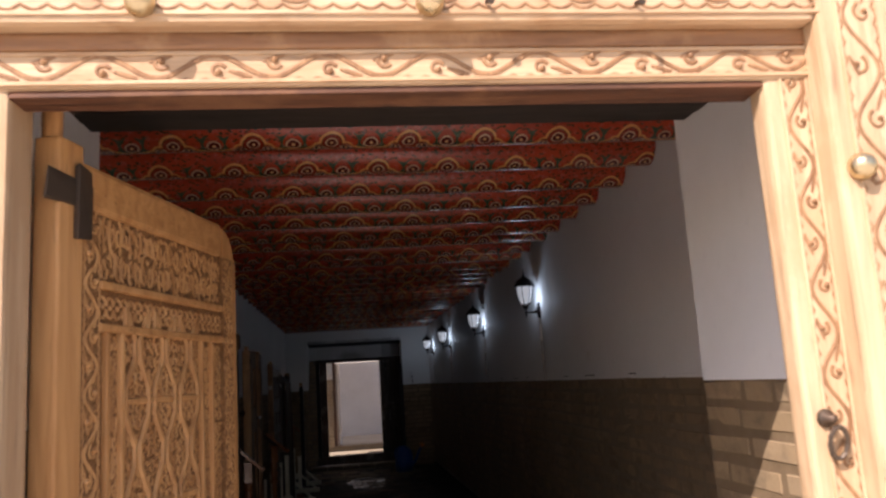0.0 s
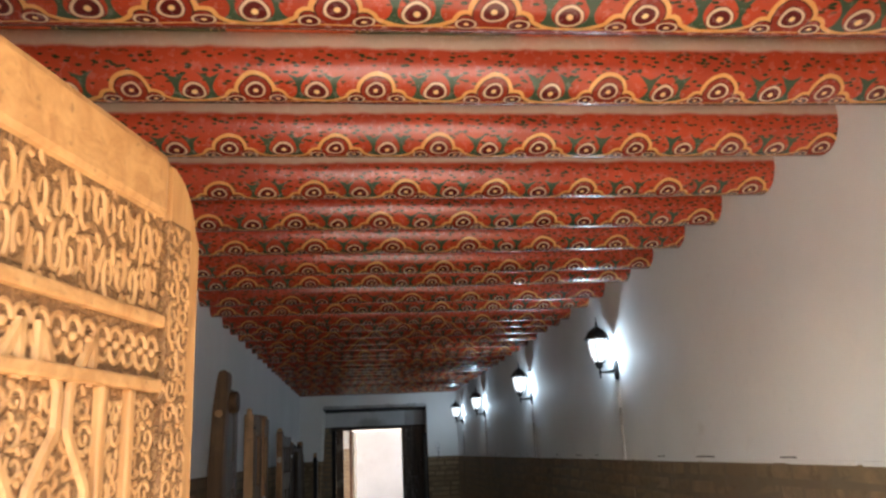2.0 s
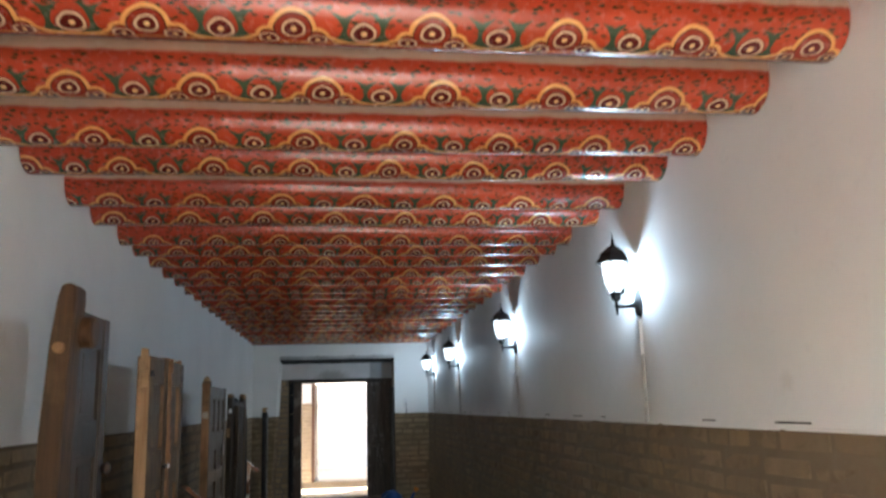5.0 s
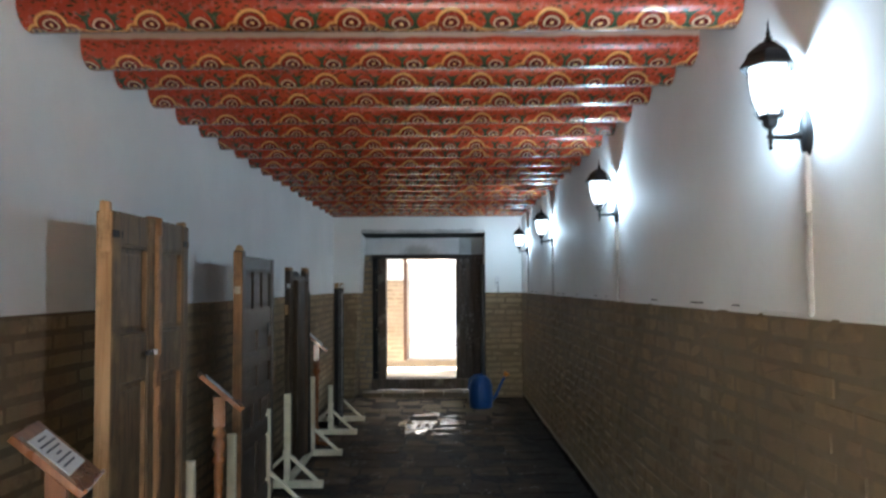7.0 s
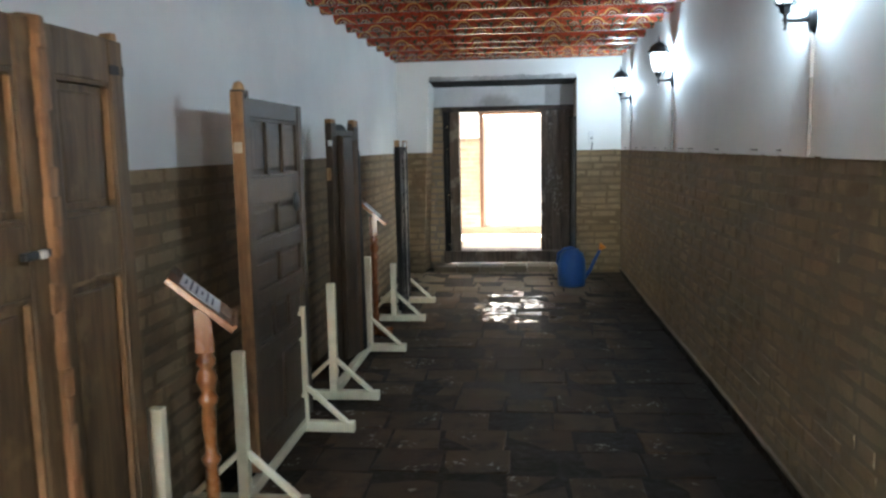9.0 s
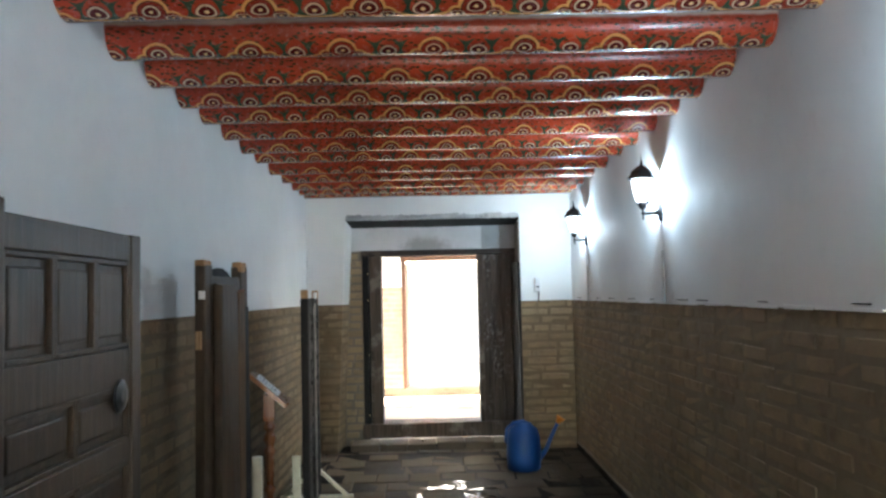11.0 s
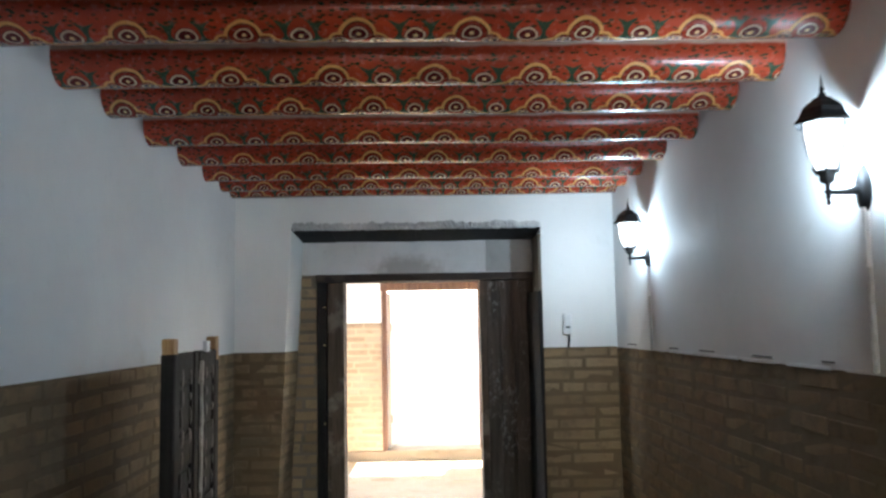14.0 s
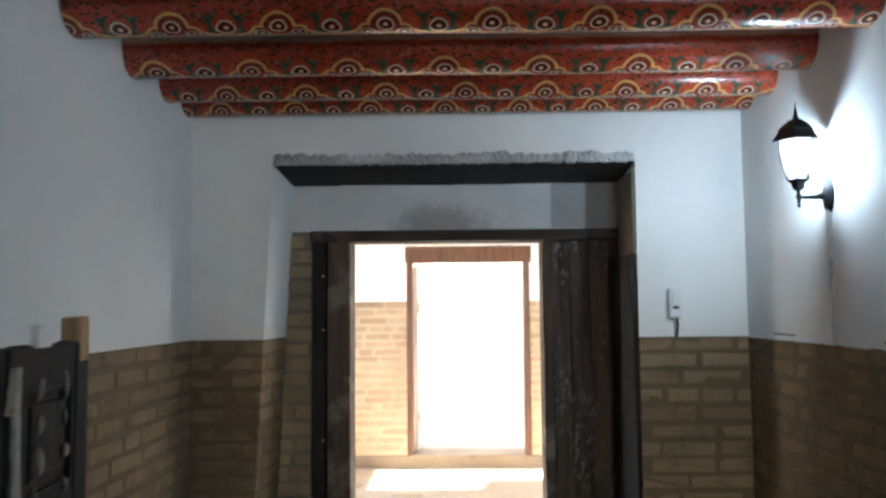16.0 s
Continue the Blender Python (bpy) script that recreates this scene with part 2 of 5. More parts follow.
def panel_paint(name):
    """Boards between the beams, painted with framed fields in turn green and orange. The first coordinate runs along the beams in metres,
    the second across the bay from beam to beam."""
    n = Nodes(name)
    uv = n.add("UVMap").outputs[0]
    sep = n.add("SeparateXYZ")
    n.link(uv, sep.inputs[0])
    cell = n.math("DIVIDE", n.math("ADD", sep.outputs[0], 0.265), 0.385)
    f = n.math("ABSOLUTE", n.math("SUBTRACT", n.math("FRACT", cell), 0.5))
    across = n.math("MULTIPLY", n.math("ABSOLUTE", n.math("SUBTRACT", sep.outputs[1], 0.5)), 1.15)
    far = n.math("MAXIMUM", f, across)
    odd = n.math("GREATER_THAN", n.math("FRACT", n.math("MULTIPLY", n.math("FLOOR", cell), 0.5)), 0.25)
    ground = n.mix(odd, (0.075, 0.10, 0.035), (0.55, 0.10, 0.025))
    inner = n.mix(odd, (0.30, 0.06, 0.03), (0.10, 0.07, 0.03))
    gold = (0.75, 0.45, 0.06)
    color = n.mix(n.smooth(far, 0.262, 0.270), gold, ground)
    color = n.mix(n.smooth(far, 0.242, 0.250), inner, color)
    inside = n.math("LESS_THAN", far, 0.242)
    fx = n.math("SUBTRACT", n.math("FRACT", n.math("MULTIPLY", cell, 2.0)), 0.5)
    fy = n.math("SUBTRACT", sep.outputs[1], 0.5)
    ring = n.math("SQRT", n.math("ADD", n.math("MULTIPLY", n.math("MULTIPLY", fx, fx), 0.30), n.math("MULTIPLY", fy, fy)))
    curl = n.math("SINE", n.math("ADD", n.math("MULTIPLY", cell, 25.0), n.math("MULTIPLY", fy, 9.0)))
    line = n.math("LESS_THAN", n.math("ABSOLUTE", n.math("SUBTRACT", ring, 0.16)), 0.022)
    color = n.mix(n.math("MULTIPLY", line, inside), color, n.mix(odd, (0.72, 0.60, 0.45), gold))
    color = n.mix(n.math("MULTIPLY", n.math("LESS_THAN", ring, 0.10), inside), color, (0.13, 0.015, 0.012))
    color = n.mix(n.math("MULTIPLY", n.math("LESS_THAN", ring, 0.03), inside), color, (0.72, 0.60, 0.45))
    color = n.mix(n.smooth(f, 0.432, 0.438), color, (0.045, 0.06, 0.022))
    vine = n.math("LESS_THAN", n.math("ABSOLUTE", n.math("SUBTRACT", n.math("SUBTRACT", 0.5, f), n.math("ADD", n.math("MULTIPLY", curl, 0.012), 0.02))), 0.006)
    color = n.mix(n.math("MULTIPLY", vine, n.math("GREATER_THAN", f, 0.44)), color, (0.45, 0.36, 0.12))
    wear = n.smooth(n.noise(uv, 24.0, 6, 0.7), 0.55, 0.8)
    color = n.mix(n.math("MULTIPLY", wear, 0.35), color, (0.16, 0.09, 0.05))
    n.bump(n.smooth(f, 0.43, 0.44), 0.6, 0.012)
    return n.done(color, 0.5)


def plain(name, color, rough=0.5, metal=0.0):
    n = Nodes(name)
    return n.done(color, rough, metal)


def paver_clay(name):
    """Dark trodden pavers, with polished and wet places where water has been spilled."""
    n = Nodes(name)
    v = n.coords(world_space=True)
    pick = n.each()
    color = n.mix(n.smooth(pick, 0.1, 0.9), (0.038, 0.0225, 0.012), (0.072, 0.044, 0.024))
    coarse = n.noise(v, 6.0, 6, 0.62)
    fine = n.noise(v, 45.0, 5, 0.7)
    color = n.mix(n.smooth(coarse, 0.45, 0.75), color, (0.022, 0.016, 0.012))
    color = n.mix(n.math("MULTIPLY", n.smooth(fine, 0.55, 0.8), 0.35), color, (0.13, 0.105, 0.08))
    split = n.add("SeparateXYZ")
    n.link(v, split.inputs[0])
    dusty = n.smooth(n.math("ADD", split.outputs[1], n.math("MULTIPLY", n.noise(v, 3.0, 5, 0.6), 1.4)), 14.5, 15.8)
    color = n.mix(n.math("MULTIPLY", dusty, 0.8), color, (0.20, 0.155, 0.105))
    fleck = n.math("MULTIPLY", n.smooth(n.noise(v, 4.5, 3, 0.5), 0.56, 0.64), n.smooth(n.noise(v, 30.0, 4, 0.6), 0.54, 0.62))
    color = n.mix(n.math("MULTIPLY", fleck, 0.7), color, (0.30, 0.28, 0.25))
    sep = n.add("SeparateXYZ")
    n.link(v, sep.inputs[0])
    dx = n.math("DIVIDE", n.math("SUBTRACT", sep.outputs[0], 0.14), 0.50)
    dy = n.math("DIVIDE", n.math("SUBTRACT", sep.outputs[1], 14.0), 0.85)
    d = n.math("SQRT", n.math("ADD", n.math("MULTIPLY", dx, dx), n.math("MULTIPLY", dy, dy)))
    broken = n.smooth(n.noise(v, 15.0, 4, 0.6), 0.46, 0.50)
    puddle = n.math("SUBTRACT", 1.0, n.smooth(n.math("ADD", d, n.math("MULTIPLY", n.math("SUBTRACT", n.noise(v, 5.0, 4), 0.5), 1.6)), 0.72, 0.8))
    drops = n.math("MULTIPLY", n.smooth(n.noise(v, 2.6, 5, 0.6), 0.69, 0.71), 0.8)
    wet = n.math("MULTIPLY", n.math("MAXIMUM", puddle, drops), broken)
    color = n.mix(n.math("MULTIPLY", wet, 0.5), color, (0.04, 0.032, 0.025))
    # Wet strip by the east wall, with the wall-foot shadow in its colour.
    wet_shade = n.smooth(n.math("ADD", sep.outputs[0], n.math("MULTIPLY", n.noise(v, 1.8, 4, 0.6), 0.5)), 1.08, 1.30)
    color = n.mix(n.math("MULTIPLY", wet_shade, 0.7), color, (0.012, 0.009, 0.007))
    dry = n.math("SUBTRACT", 1.0, wet)
    n.bump(n.math("MULTIPLY", coarse, dry), 0.35, 0.01)
    n.bump(n.math("MULTIPLY", fine, dry), 0.35, 0.004)
    rough = n.math("ADD", n.math("MULTIPLY", dry, n.math("ADD", n.math("MULTIPLY", coarse, 0.3), 0.62)), 0.035)
    return n.done(color, rough, specular=0.2)


WHITE = plaster("white_plaster", (0.84, 0.84, 0.835), (0.75, 0.75, 0.745), (0.69, 0.675, 0.64))
def smudged_plaster(name):
    """Whitewash over the old door with a brown damp smudge."""
    n = Nodes(name)
    v = n.coords(world_space=True)
    sep = n.add("SeparateXYZ")
    n.link(v, sep.inputs[0])
    big = n.smooth(n.noise(v, 2.2, 5, 0.6), 0.3, 0.75)
    color = n.mix(big, (0.72, 0.72, 0.72), (0.60, 0.60, 0.60))
    dx = n.math("DIVIDE", n.math("ADD", sep.outputs[0], 0.12), 0.36)
    dz = n.math("DIVIDE", n.math("SUBTRACT", sep.outputs[2], 1.975), 0.135)
    d = n.math("SQRT", n.math("ADD", n.math("MULTIPLY", dx, dx), n.math("MULTIPLY", dz, dz)))
    d = n.math("ADD", d, n.math("MULTIPLY", n.math("SUBTRACT", n.noise(v, 7.0, 6, 0.65), 0.5), 1.6))
    color = n.mix(n.math("MULTIPLY", n.math("SUBTRACT", 1.0, n.smooth(d, 0.45, 1.05)), 0.7), color, (0.30, 0.285, 0.265))
    fine = n.noise(v, 30.0, 6, 0.65)
    color = n.mix(n.math("MULTIPLY", n.smooth(fine, 0.55, 0.8), 0.5), color, (0.45, 0.44, 0.42))
    n.bump(fine, 0.3, 0.006)
    return n.done(color, 0.85, specular=0.25)


SMUDGED = smudged_plaster("smudged_whitewash")
COURT_PLASTER = plaster("pale_court_plaster", (0.60, 0.56, 0.52), (0.52, 0.48, 0.44), (0.46, 0.42, 0.37))
LIP = plaster("chipped_white_plaster", (0.70, 0.70, 0.69), (0.27, 0.265, 0.26), (0.05, 0.045, 0.04), 1.0)
STRAW = plaster("brown_straw_mud", (0.31, 0.245, 0.175), (0.21, 0.165, 0.115), (0.14, 0.105, 0.072), 1.0)
GREY_PATCH = plaster("grey_plaster", (0.42, 0.42, 0.42), (0.34, 0.335, 0.33), (0.26, 0.25, 0.24), 0.3)
# Slightly lighter than WHITE, for the end wall.
END_WHITE = plaster("end_wall_plaster", (0.88, 0.88, 0.865), (0.80, 0.80, 0.785), (0.70, 0.69, 0.66))
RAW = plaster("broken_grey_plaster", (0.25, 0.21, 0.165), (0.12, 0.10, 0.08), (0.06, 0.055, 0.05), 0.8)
MUD = plaster("straw_mud_plaster", (0.50, 0.40, 0.28), (0.38, 0.29, 0.19), (0.28, 0.21, 0.13), 0.6)
MORTAR = plaster("brown_mortar", (0.21, 0.150, 0.090), (0.15, 0.107, 0.065), None, 0.7)
BRICK = brick_clay("yellow_brick", ((0.285, 0.203, 0.116), (0.335, 0.245, 0.148), (0.25, 0.172, 0.098)), (0.17, 0.125, 0.078), smear=(0.20, 0.152, 0.10), blots=(((0.15, 0.105, 0.064), 2.6), ((0.34, 0.235, 0.13), 4.3)))
SMEARED_BRICK = brick_clay("mortar_washed_brick", ((0.285, 0.205, 0.122), (0.325, 0.245, 0.15), (0.255, 0.18, 0.105)), (0.20, 0.148, 0.092), smear=(0.225, 0.165, 0.10), spread=(0.30, 0.58, 0.88), blots=(((0.125, 0.085, 0.050), 2.1), ((0.33, 0.235, 0.125), 3.7), ((0.15, 0.105, 0.066), 7.0)))
WASH = plaster("brown_mortar_wash", (0.225, 0.17, 0.11), (0.175, 0.132, 0.086), None, 0.6)
NICHE_BRICK = brick_clay("smeared_brick", ((0.34, 0.245, 0.15), (0.40, 0.295, 0.18), (0.28, 0.205, 0.13)), (0.20, 0.165, 0.125))
COURT_BRICK = brick_clay("pale_brick", ((0.37, 0.285, 0.20), (0.42, 0.33, 0.24), (0.33, 0.25, 0.17)), (0.29, 0.22, 0.15))
PAVER = paver_clay("dark_paver")
# Unseen entrance pavers, made pale to bounce daylight up to the beams.
PALE_PAVER = brick_clay("bounce_pale_paver", ((0.45, 0.385, 0.305), (0.50, 0.435, 0.35), (0.40, 0.34, 0.265)), (0.34, 0.285, 0.22), 0.8, 0.25)
# Unseen paving outside, lightened to throw more sunlight through the entrance.
FORECOURT = plaster("bounce_pale_paving", (0.62, 0.56, 0.48), (0.54, 0.48, 0.40), (0.44, 0.38, 0.31), 0.3)
FLOOR_BRICK = brick_clay("worn_floor_brick", ((0.36, 0.285, 0.20), (0.40, 0.325, 0.24), (0.31, 0.235, 0.16)), (0.33, 0.265, 0.19))
TRODDEN = plaster("trodden_mud_floor", (0.40, 0.33, 0.25), (0.31, 0.25, 0.18), (0.24, 0.185, 0.13), 0.8)
LIP_MORTAR = plaster("pale_mortar", (0.27, 0.22, 0.16), (0.18, 0.14, 0.10), None, 0.7)
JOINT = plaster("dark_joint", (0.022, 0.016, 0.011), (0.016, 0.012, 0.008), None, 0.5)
DUST = plaster("dusty_ground", (0.42, 0.34, 0.25), (0.34, 0.27, 0.19), (0.28, 0.22, 0.15), 0.5)
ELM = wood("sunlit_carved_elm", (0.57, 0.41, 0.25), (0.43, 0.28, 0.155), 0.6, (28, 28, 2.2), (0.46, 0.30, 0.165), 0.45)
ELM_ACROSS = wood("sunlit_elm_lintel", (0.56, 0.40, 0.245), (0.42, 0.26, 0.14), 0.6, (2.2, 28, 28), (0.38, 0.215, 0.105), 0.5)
# Carving coloured dark to read as the shadow inside incised lines.
GROOVE = wood("shadow_dark_elm_carving", (0.33, 0.185, 0.088), (0.20, 0.10, 0.045), 0.6)
# Oiled brown cove, darkened further for the shadow under the outer lintel.
COVE = wood("shaded_oiled_elm", (0.30, 0.155, 0.072), (0.17, 0.08, 0.036), 0.55, (2.2, 28, 28), (0.40, 0.24, 0.12))
LEAF_WOOD = wood("honey_elm", (0.56, 0.30, 0.117), (0.40, 0.19, 0.066), 0.55, (26, 26, 2.0))
LEAF_RAIL = wood("honey_elm_rail", (0.56, 0.30, 0.117), (0.40, 0.19, 0.066), 0.55, (26, 2.0, 26))
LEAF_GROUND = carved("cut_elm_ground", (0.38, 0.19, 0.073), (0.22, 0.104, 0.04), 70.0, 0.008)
LEAF_TOP = wood("carved_honey_elm", (0.55, 0.30, 0.12), (0.38, 0.185, 0.068), 0.6, (26, 26, 6.0), None, 0.4)
# Even, very dark brown for the soffit planks.
SOFFIT = wood("dark_soffit_boards", (0.045, 0.034, 0.026), (0.026, 0.02, 0.016), 0.75, (2.0, 20, 20))
DARK_WOOD = wood("weathered_dark_wood", (0.125, 0.088, 0.064), (0.055, 0.038, 0.028), 0.7, (34, 34, 1.8), (0.25, 0.205, 0.165))
# Darker than DARK_WOOD, for the head of the old door frame.
HEAD_WOOD = wood("brown_black_head_wood", (0.052, 0.037, 0.029), (0.024, 0.018, 0.015), 0.7, (1.8, 34, 34), (0.10, 0.075, 0.058))
FLAKED = flaked("flaked_board", (0.095, 0.068, 0.052), (0.045, 0.032, 0.025), (0.24, 0.22, 0.20))
WORN_WOOD = wood("worn_grey_brown_wood", (0.150, 0.092, 0.043), (0.070, 0.041, 0.019), 0.6, (30, 30, 2.6), (0.205, 0.130, 0.060))
BLACK_WOOD = wood("near_black_wood", (0.020, 0.0165, 0.015), (0.011, 0.0095, 0.009), 0.75, (30, 30, 2))
OLD_WOOD = wood("old_brown_wood", (0.1107, 0.0595, 0.0268), (0.0508, 0.0267, 0.0120), 0.65, (34, 34, 1.6), (0.135, 0.085, 0.044))
GREY_WOOD = wood("grey_brown_wood", (0.0574, 0.0343, 0.0190), (0.0279, 0.0168, 0.0095), 0.5, (34, 34, 1.6), (0.078, 0.050, 0.029))
EDGE_WOOD = wood("raw_orange_wood", (0.50, 0.315, 0.165), (0.32, 0.175, 0.082), 0.65, (34, 34, 1.8), (0.17, 0.10, 0.055))
WORN_EDGE = wood("rubbed_orange_edge", (0.30, 0.165, 0.075), (0.15, 0.082, 0.038), 0.65, (34, 34, 6.0), (0.09, 0.055, 0.03))
BLACK_GLOSS = wood("rubbed_black_wood", (0.045, 0.040, 0.037), (0.016, 0.014, 0.013), 0.4, (30, 30, 5), (0.09, 0.08, 0.072), 0.5)
RED_EDGE = wood("reddish_edge_wood", (0.34, 0.175, 0.078), (0.20, 0.098, 0.042), 0.6, (34, 34, 2.5), (0.12, 0.066, 0.034), 0.6)
VARNISH = wood("varnished_pine", (0.33, 0.125, 0.042), (0.20, 0.068, 0.022), 0.28, (28, 28, 2), None, 0.08, 0.9, 0.2)
# Wood made pale so the court leaf looks brightly sunlit.
PALE_WOOD = wood("sunlit_pale_boards", (0.62, 0.55, 0.46), (0.48, 0.41, 0.33), 0.7)
COURT_WOOD = wood("red_brown_wood", (0.15, 0.078, 0.048), (0.085, 0.042, 0.027), 0.65)
CREAM = painted("cream_paint", (0.70, 0.635, 0.48), (0.44, 0.37, 0.25), 0.45)
IRON = painted("black_iron", (0.018, 0.018, 0.02), (0.05, 0.048, 0.045), 0.42, 0.4)
RUST = painted("dark_rusty_iron", (0.10, 0.075, 0.055), (0.17, 0.09, 0.05), 0.55, 0.7)
BRASS = painted("worn_brass", (0.62, 0.50, 0.30), (0.42, 0.32, 0.18), 0.3, 0.9, 20.0, 0.5)
PLASTIC_WHITE = painted("white_plastic", (0.80, 0.80, 0.80), (0.6, 0.59, 0.56), 0.4)
BLUE = painted("blue_plastic", (0.008, 0.06, 0.25), (0.008, 0.035, 0.13), 0.35)
ORANGE = painted("orange_plastic", (0.75, 0.25, 0.03), (0.5, 0.16, 0.03), 0.45)
PAPER = painted("printed_paper", (0.78, 0.80, 0.82), (0.66, 0.67, 0.68), 0.35)
OLD_PAPER = painted("yellowed_paper", (0.52, 0.46, 0.36), (0.36, 0.30, 0.22), 0.6, 0.0, 40.0, 0.6)
INK = plain("printed_ink", (0.05, 0.06, 0.10), 0.5)
BEAM = beam_paint("painted_beam")
PANEL = panel_paint("painted_boards")


def glowing(name, color, strength):
    n = Nodes(name)
    n.bsdf.inputs["Emission Color"].default_value = (*color, 1)
    n.bsdf.inputs["Emission Strength"].default_value = strength
    return n.done((0.85, 0.86, 0.87), 0.85, specular=0.05)


LIT_GLASS = glowing("lit_frosted_glass", (0.80, 0.92, 1.0), 0.18)

# ---- mesh helpers ----


def link_mesh(name, bm, material, parent=None, label="", smooth=False):
    data = bpy.data.meshes.new(name)
    bm.to_mesh(data)
    bm.free()
    if smooth:
        data.polygons.foreach_set("use_smooth", [True] * len(data.polygons))
    data.materials.append(material)
    ob = new(name, data)
    if parent:
        ob.parent = parent
    if label:
        ob["label"] = label
    return ob


def part(name, bm, material, parent, label="", smooth=False):
    return link_mesh(name, bm, material, parent, label, smooth)


def thing(name, label, category, group="", at=None, kind=""):
    ob = new(name)
    ob.empty_display_size = 0.1
    if at is not None:
        ob.matrix_basis = at if isinstance(at, Matrix) else pose(*at)
    return tagged(ob, label, category, group, kind)


def structure(name, bm, material, label, smooth=False):
    return tagged(link_mesh(name, bm, material, None, label, smooth), kind="structure")


def add_box(bm, low, high, bevel=0.0, rough=0.0):
    """A box from corner to corner, with eased edges; rough shakes its corners."""
    made = bmesh.ops.create_cube(bm, size=1.0)["verts"]
    for v in made:
        v.co = Vector([low[k] + (v.co[k] + 0.5) * (high[k] - low[k]) for k in range(3)])
        if rough:
            v.co += Vector([random.uniform(-rough, rough) for _ in range(3)])
    if bevel:
        edges = list({e for v in made for e in v.link_edges})
        bmesh.ops.bevel(bm, geom=edges, offset=bevel, segments=2, profile=0.6, affect="EDGES", clamp_overlap=True)
    return bm


def box(low, high, bevel=0.0, rough=0.0):
    return add_box(bmesh.new(), low, high, bevel, rough)


def add_lathe(bm, profile, sides=16, turn=0.0, axis=(0, 0)):
    """A turned body: profile of (radius, z) from bottom to top."""
    rings = []
    for r, z in profile:
        rings.append([bm.verts.new((axis[0] + r * math.cos(turn + 2 * math.pi * k / sides), axis[1] + r * math.sin(turn + 2 * math.pi * k / sides), z)) for k in range(sides)])
    for a, b in zip(rings, rings[1:]):
        for k in range(sides):
            bm.faces.new((a[k], a[(k + 1) % sides], b[(k + 1) % sides], b[k]))
    bm.faces.new(list(reversed(rings[0])))
    bm.faces.new(rings[-1])
    return bm


def lathe(profile, sides=16, turn=0.0, axis=(0, 0)):
    return add_lathe(bmesh.new(), profile, sides, turn, axis)


def add_tube(bm, points, radius, sides=6, flat=1.0, taper=None):
    """A tube along points. flat squeezes it along y; taper gives a factor for the radius from start to end."""
    rings = []
    points = [Vector(p) for p in points]
    for i, p in enumerate(points):
        way = (points[min(i + 1, len(points) - 1)] - points[max(i - 1, 0)]).normalized()
        side = way.cross(Vector((0, 1, 0)))
        if side.length < 0.05:
            side = way.cross(Vector((1, 0, 0)))
        side.normalize()
        up = side.cross(way).normalized()
        r = radius * (taper(i / (len(points) - 1)) if taper else 1.0)
        rings.append([bm.verts.new(p + side * r * math.cos(2 * math.pi * k / sides) + up * r * flat * math.sin(2 * math.pi * k / sides)) for k in range(sides)])
    for a, b in zip(rings, rings[1:]):
        for k in range(sides):
            bm.faces.new((a[k], a[(k + 1) % sides], b[(k + 1) % sides], b[k]))
    bm.faces.new(list(reversed(rings[0])))
    bm.faces.new(rings[-1])
    return bm


def add_beam_box(bm, a, b, width, depth, bevel=0.0):
    """A squared bar from point a to point b."""
    a, b = Vector(a), Vector(b)
    made = bmesh.ops.create_cube(bm, size=1.0)["verts"]
    m = Matrix.Translation((a + b) / 2) @ (b - a).to_track_quat("Z", "Y").to_matrix().to_4x4() @ Matrix.Diagonal((width, depth, (b - a).length, 1))
    bmesh.ops.transform(bm, matrix=m, verts=made)
    if bevel:
        bmesh.ops.bevel(bm, geom=list({e for v in made for e in v.link_edges}), offset=bevel, segments=1, affect="EDGES")
    return bm


def turned(bm, m):
    bmesh.ops.transform(bm, matrix=m, verts=bm.verts)
    return bm


# ---- the plan ----
LEFT, RIGHT, START, END = -1.265, 1.297, 3.95, 16.0
DADO, BEAM_LOW, BOARDS, ROOF = 1.416, 2.44, 2.602, 3.0
COURSE, BRICK_LONG, JOINT_WIDE = 0.078, 0.262, 0.02

def add_wall(name, low, high, material, label):
    return structure(name, box(low, high), material, label)


# corridor walls: mortar core below, plaster above, standing a little back behind the bricks
def wall_pair(name, low, high, label, top=ROOF, split=DADO, face=None, joint=None, coat=None):
    """A wall with a plastered upper part; its bricked lower part is set back 12 mm for the bricks on the side named face."""
    upper = structure(name, box((low[0], low[1], split), (high[0], high[1], top)), coat or WHITE, label)
    a, b = list(low), list(high)
    for k, sign in face or ():
        if sign > 0:
            b[k] -= 0.003
        else:
            a[k] += 0.003
    core = link_mesh("mortar", box((a[0], a[1], -0.05), (b[0], b[1], split)), joint or MORTAR, upper)
    return upper, core


wall_right, core_right = wall_pair("wall_east", (RIGHT, START - 0.95, 0), (RIGHT + 0.5, END, 0), "white plastered wall above a yellow brick dado", face=[(0, -1)], joint=WASH)
wall_left, core_left = wall_pair("wall_west", (LEFT - 0.5, START - 0.95, 0), (LEFT, END, 0), "white plastered wall above a yellow brick dado", face=[(0, 1)])
NICHE_L, NICHE_R, NICHE_TOP, NICHE_BACK = -0.885, 0.80, 2.24, 16.36
pier_left, core_pl = wall_pair("wall_north_west", (LEFT - 0.5, END, 0), (NICHE_L, 16.85, 0), "white plastered end wall pier on a brick dado", face=[(1, -1), (0, 1)], coat=END_WHITE)


def splayed(ob, top, low, back):
    """Leans the recess side of a pier: its edge stands further out towards the floor and further in towards the back."""
    for v in ob.data.vertices:
        if abs(v.co.x - NICHE_L) < 0.01:
            v.co.x = low + (top - low) * v.co.z / 2.24 + (back if v.co.y > 16.5 else 0.0)


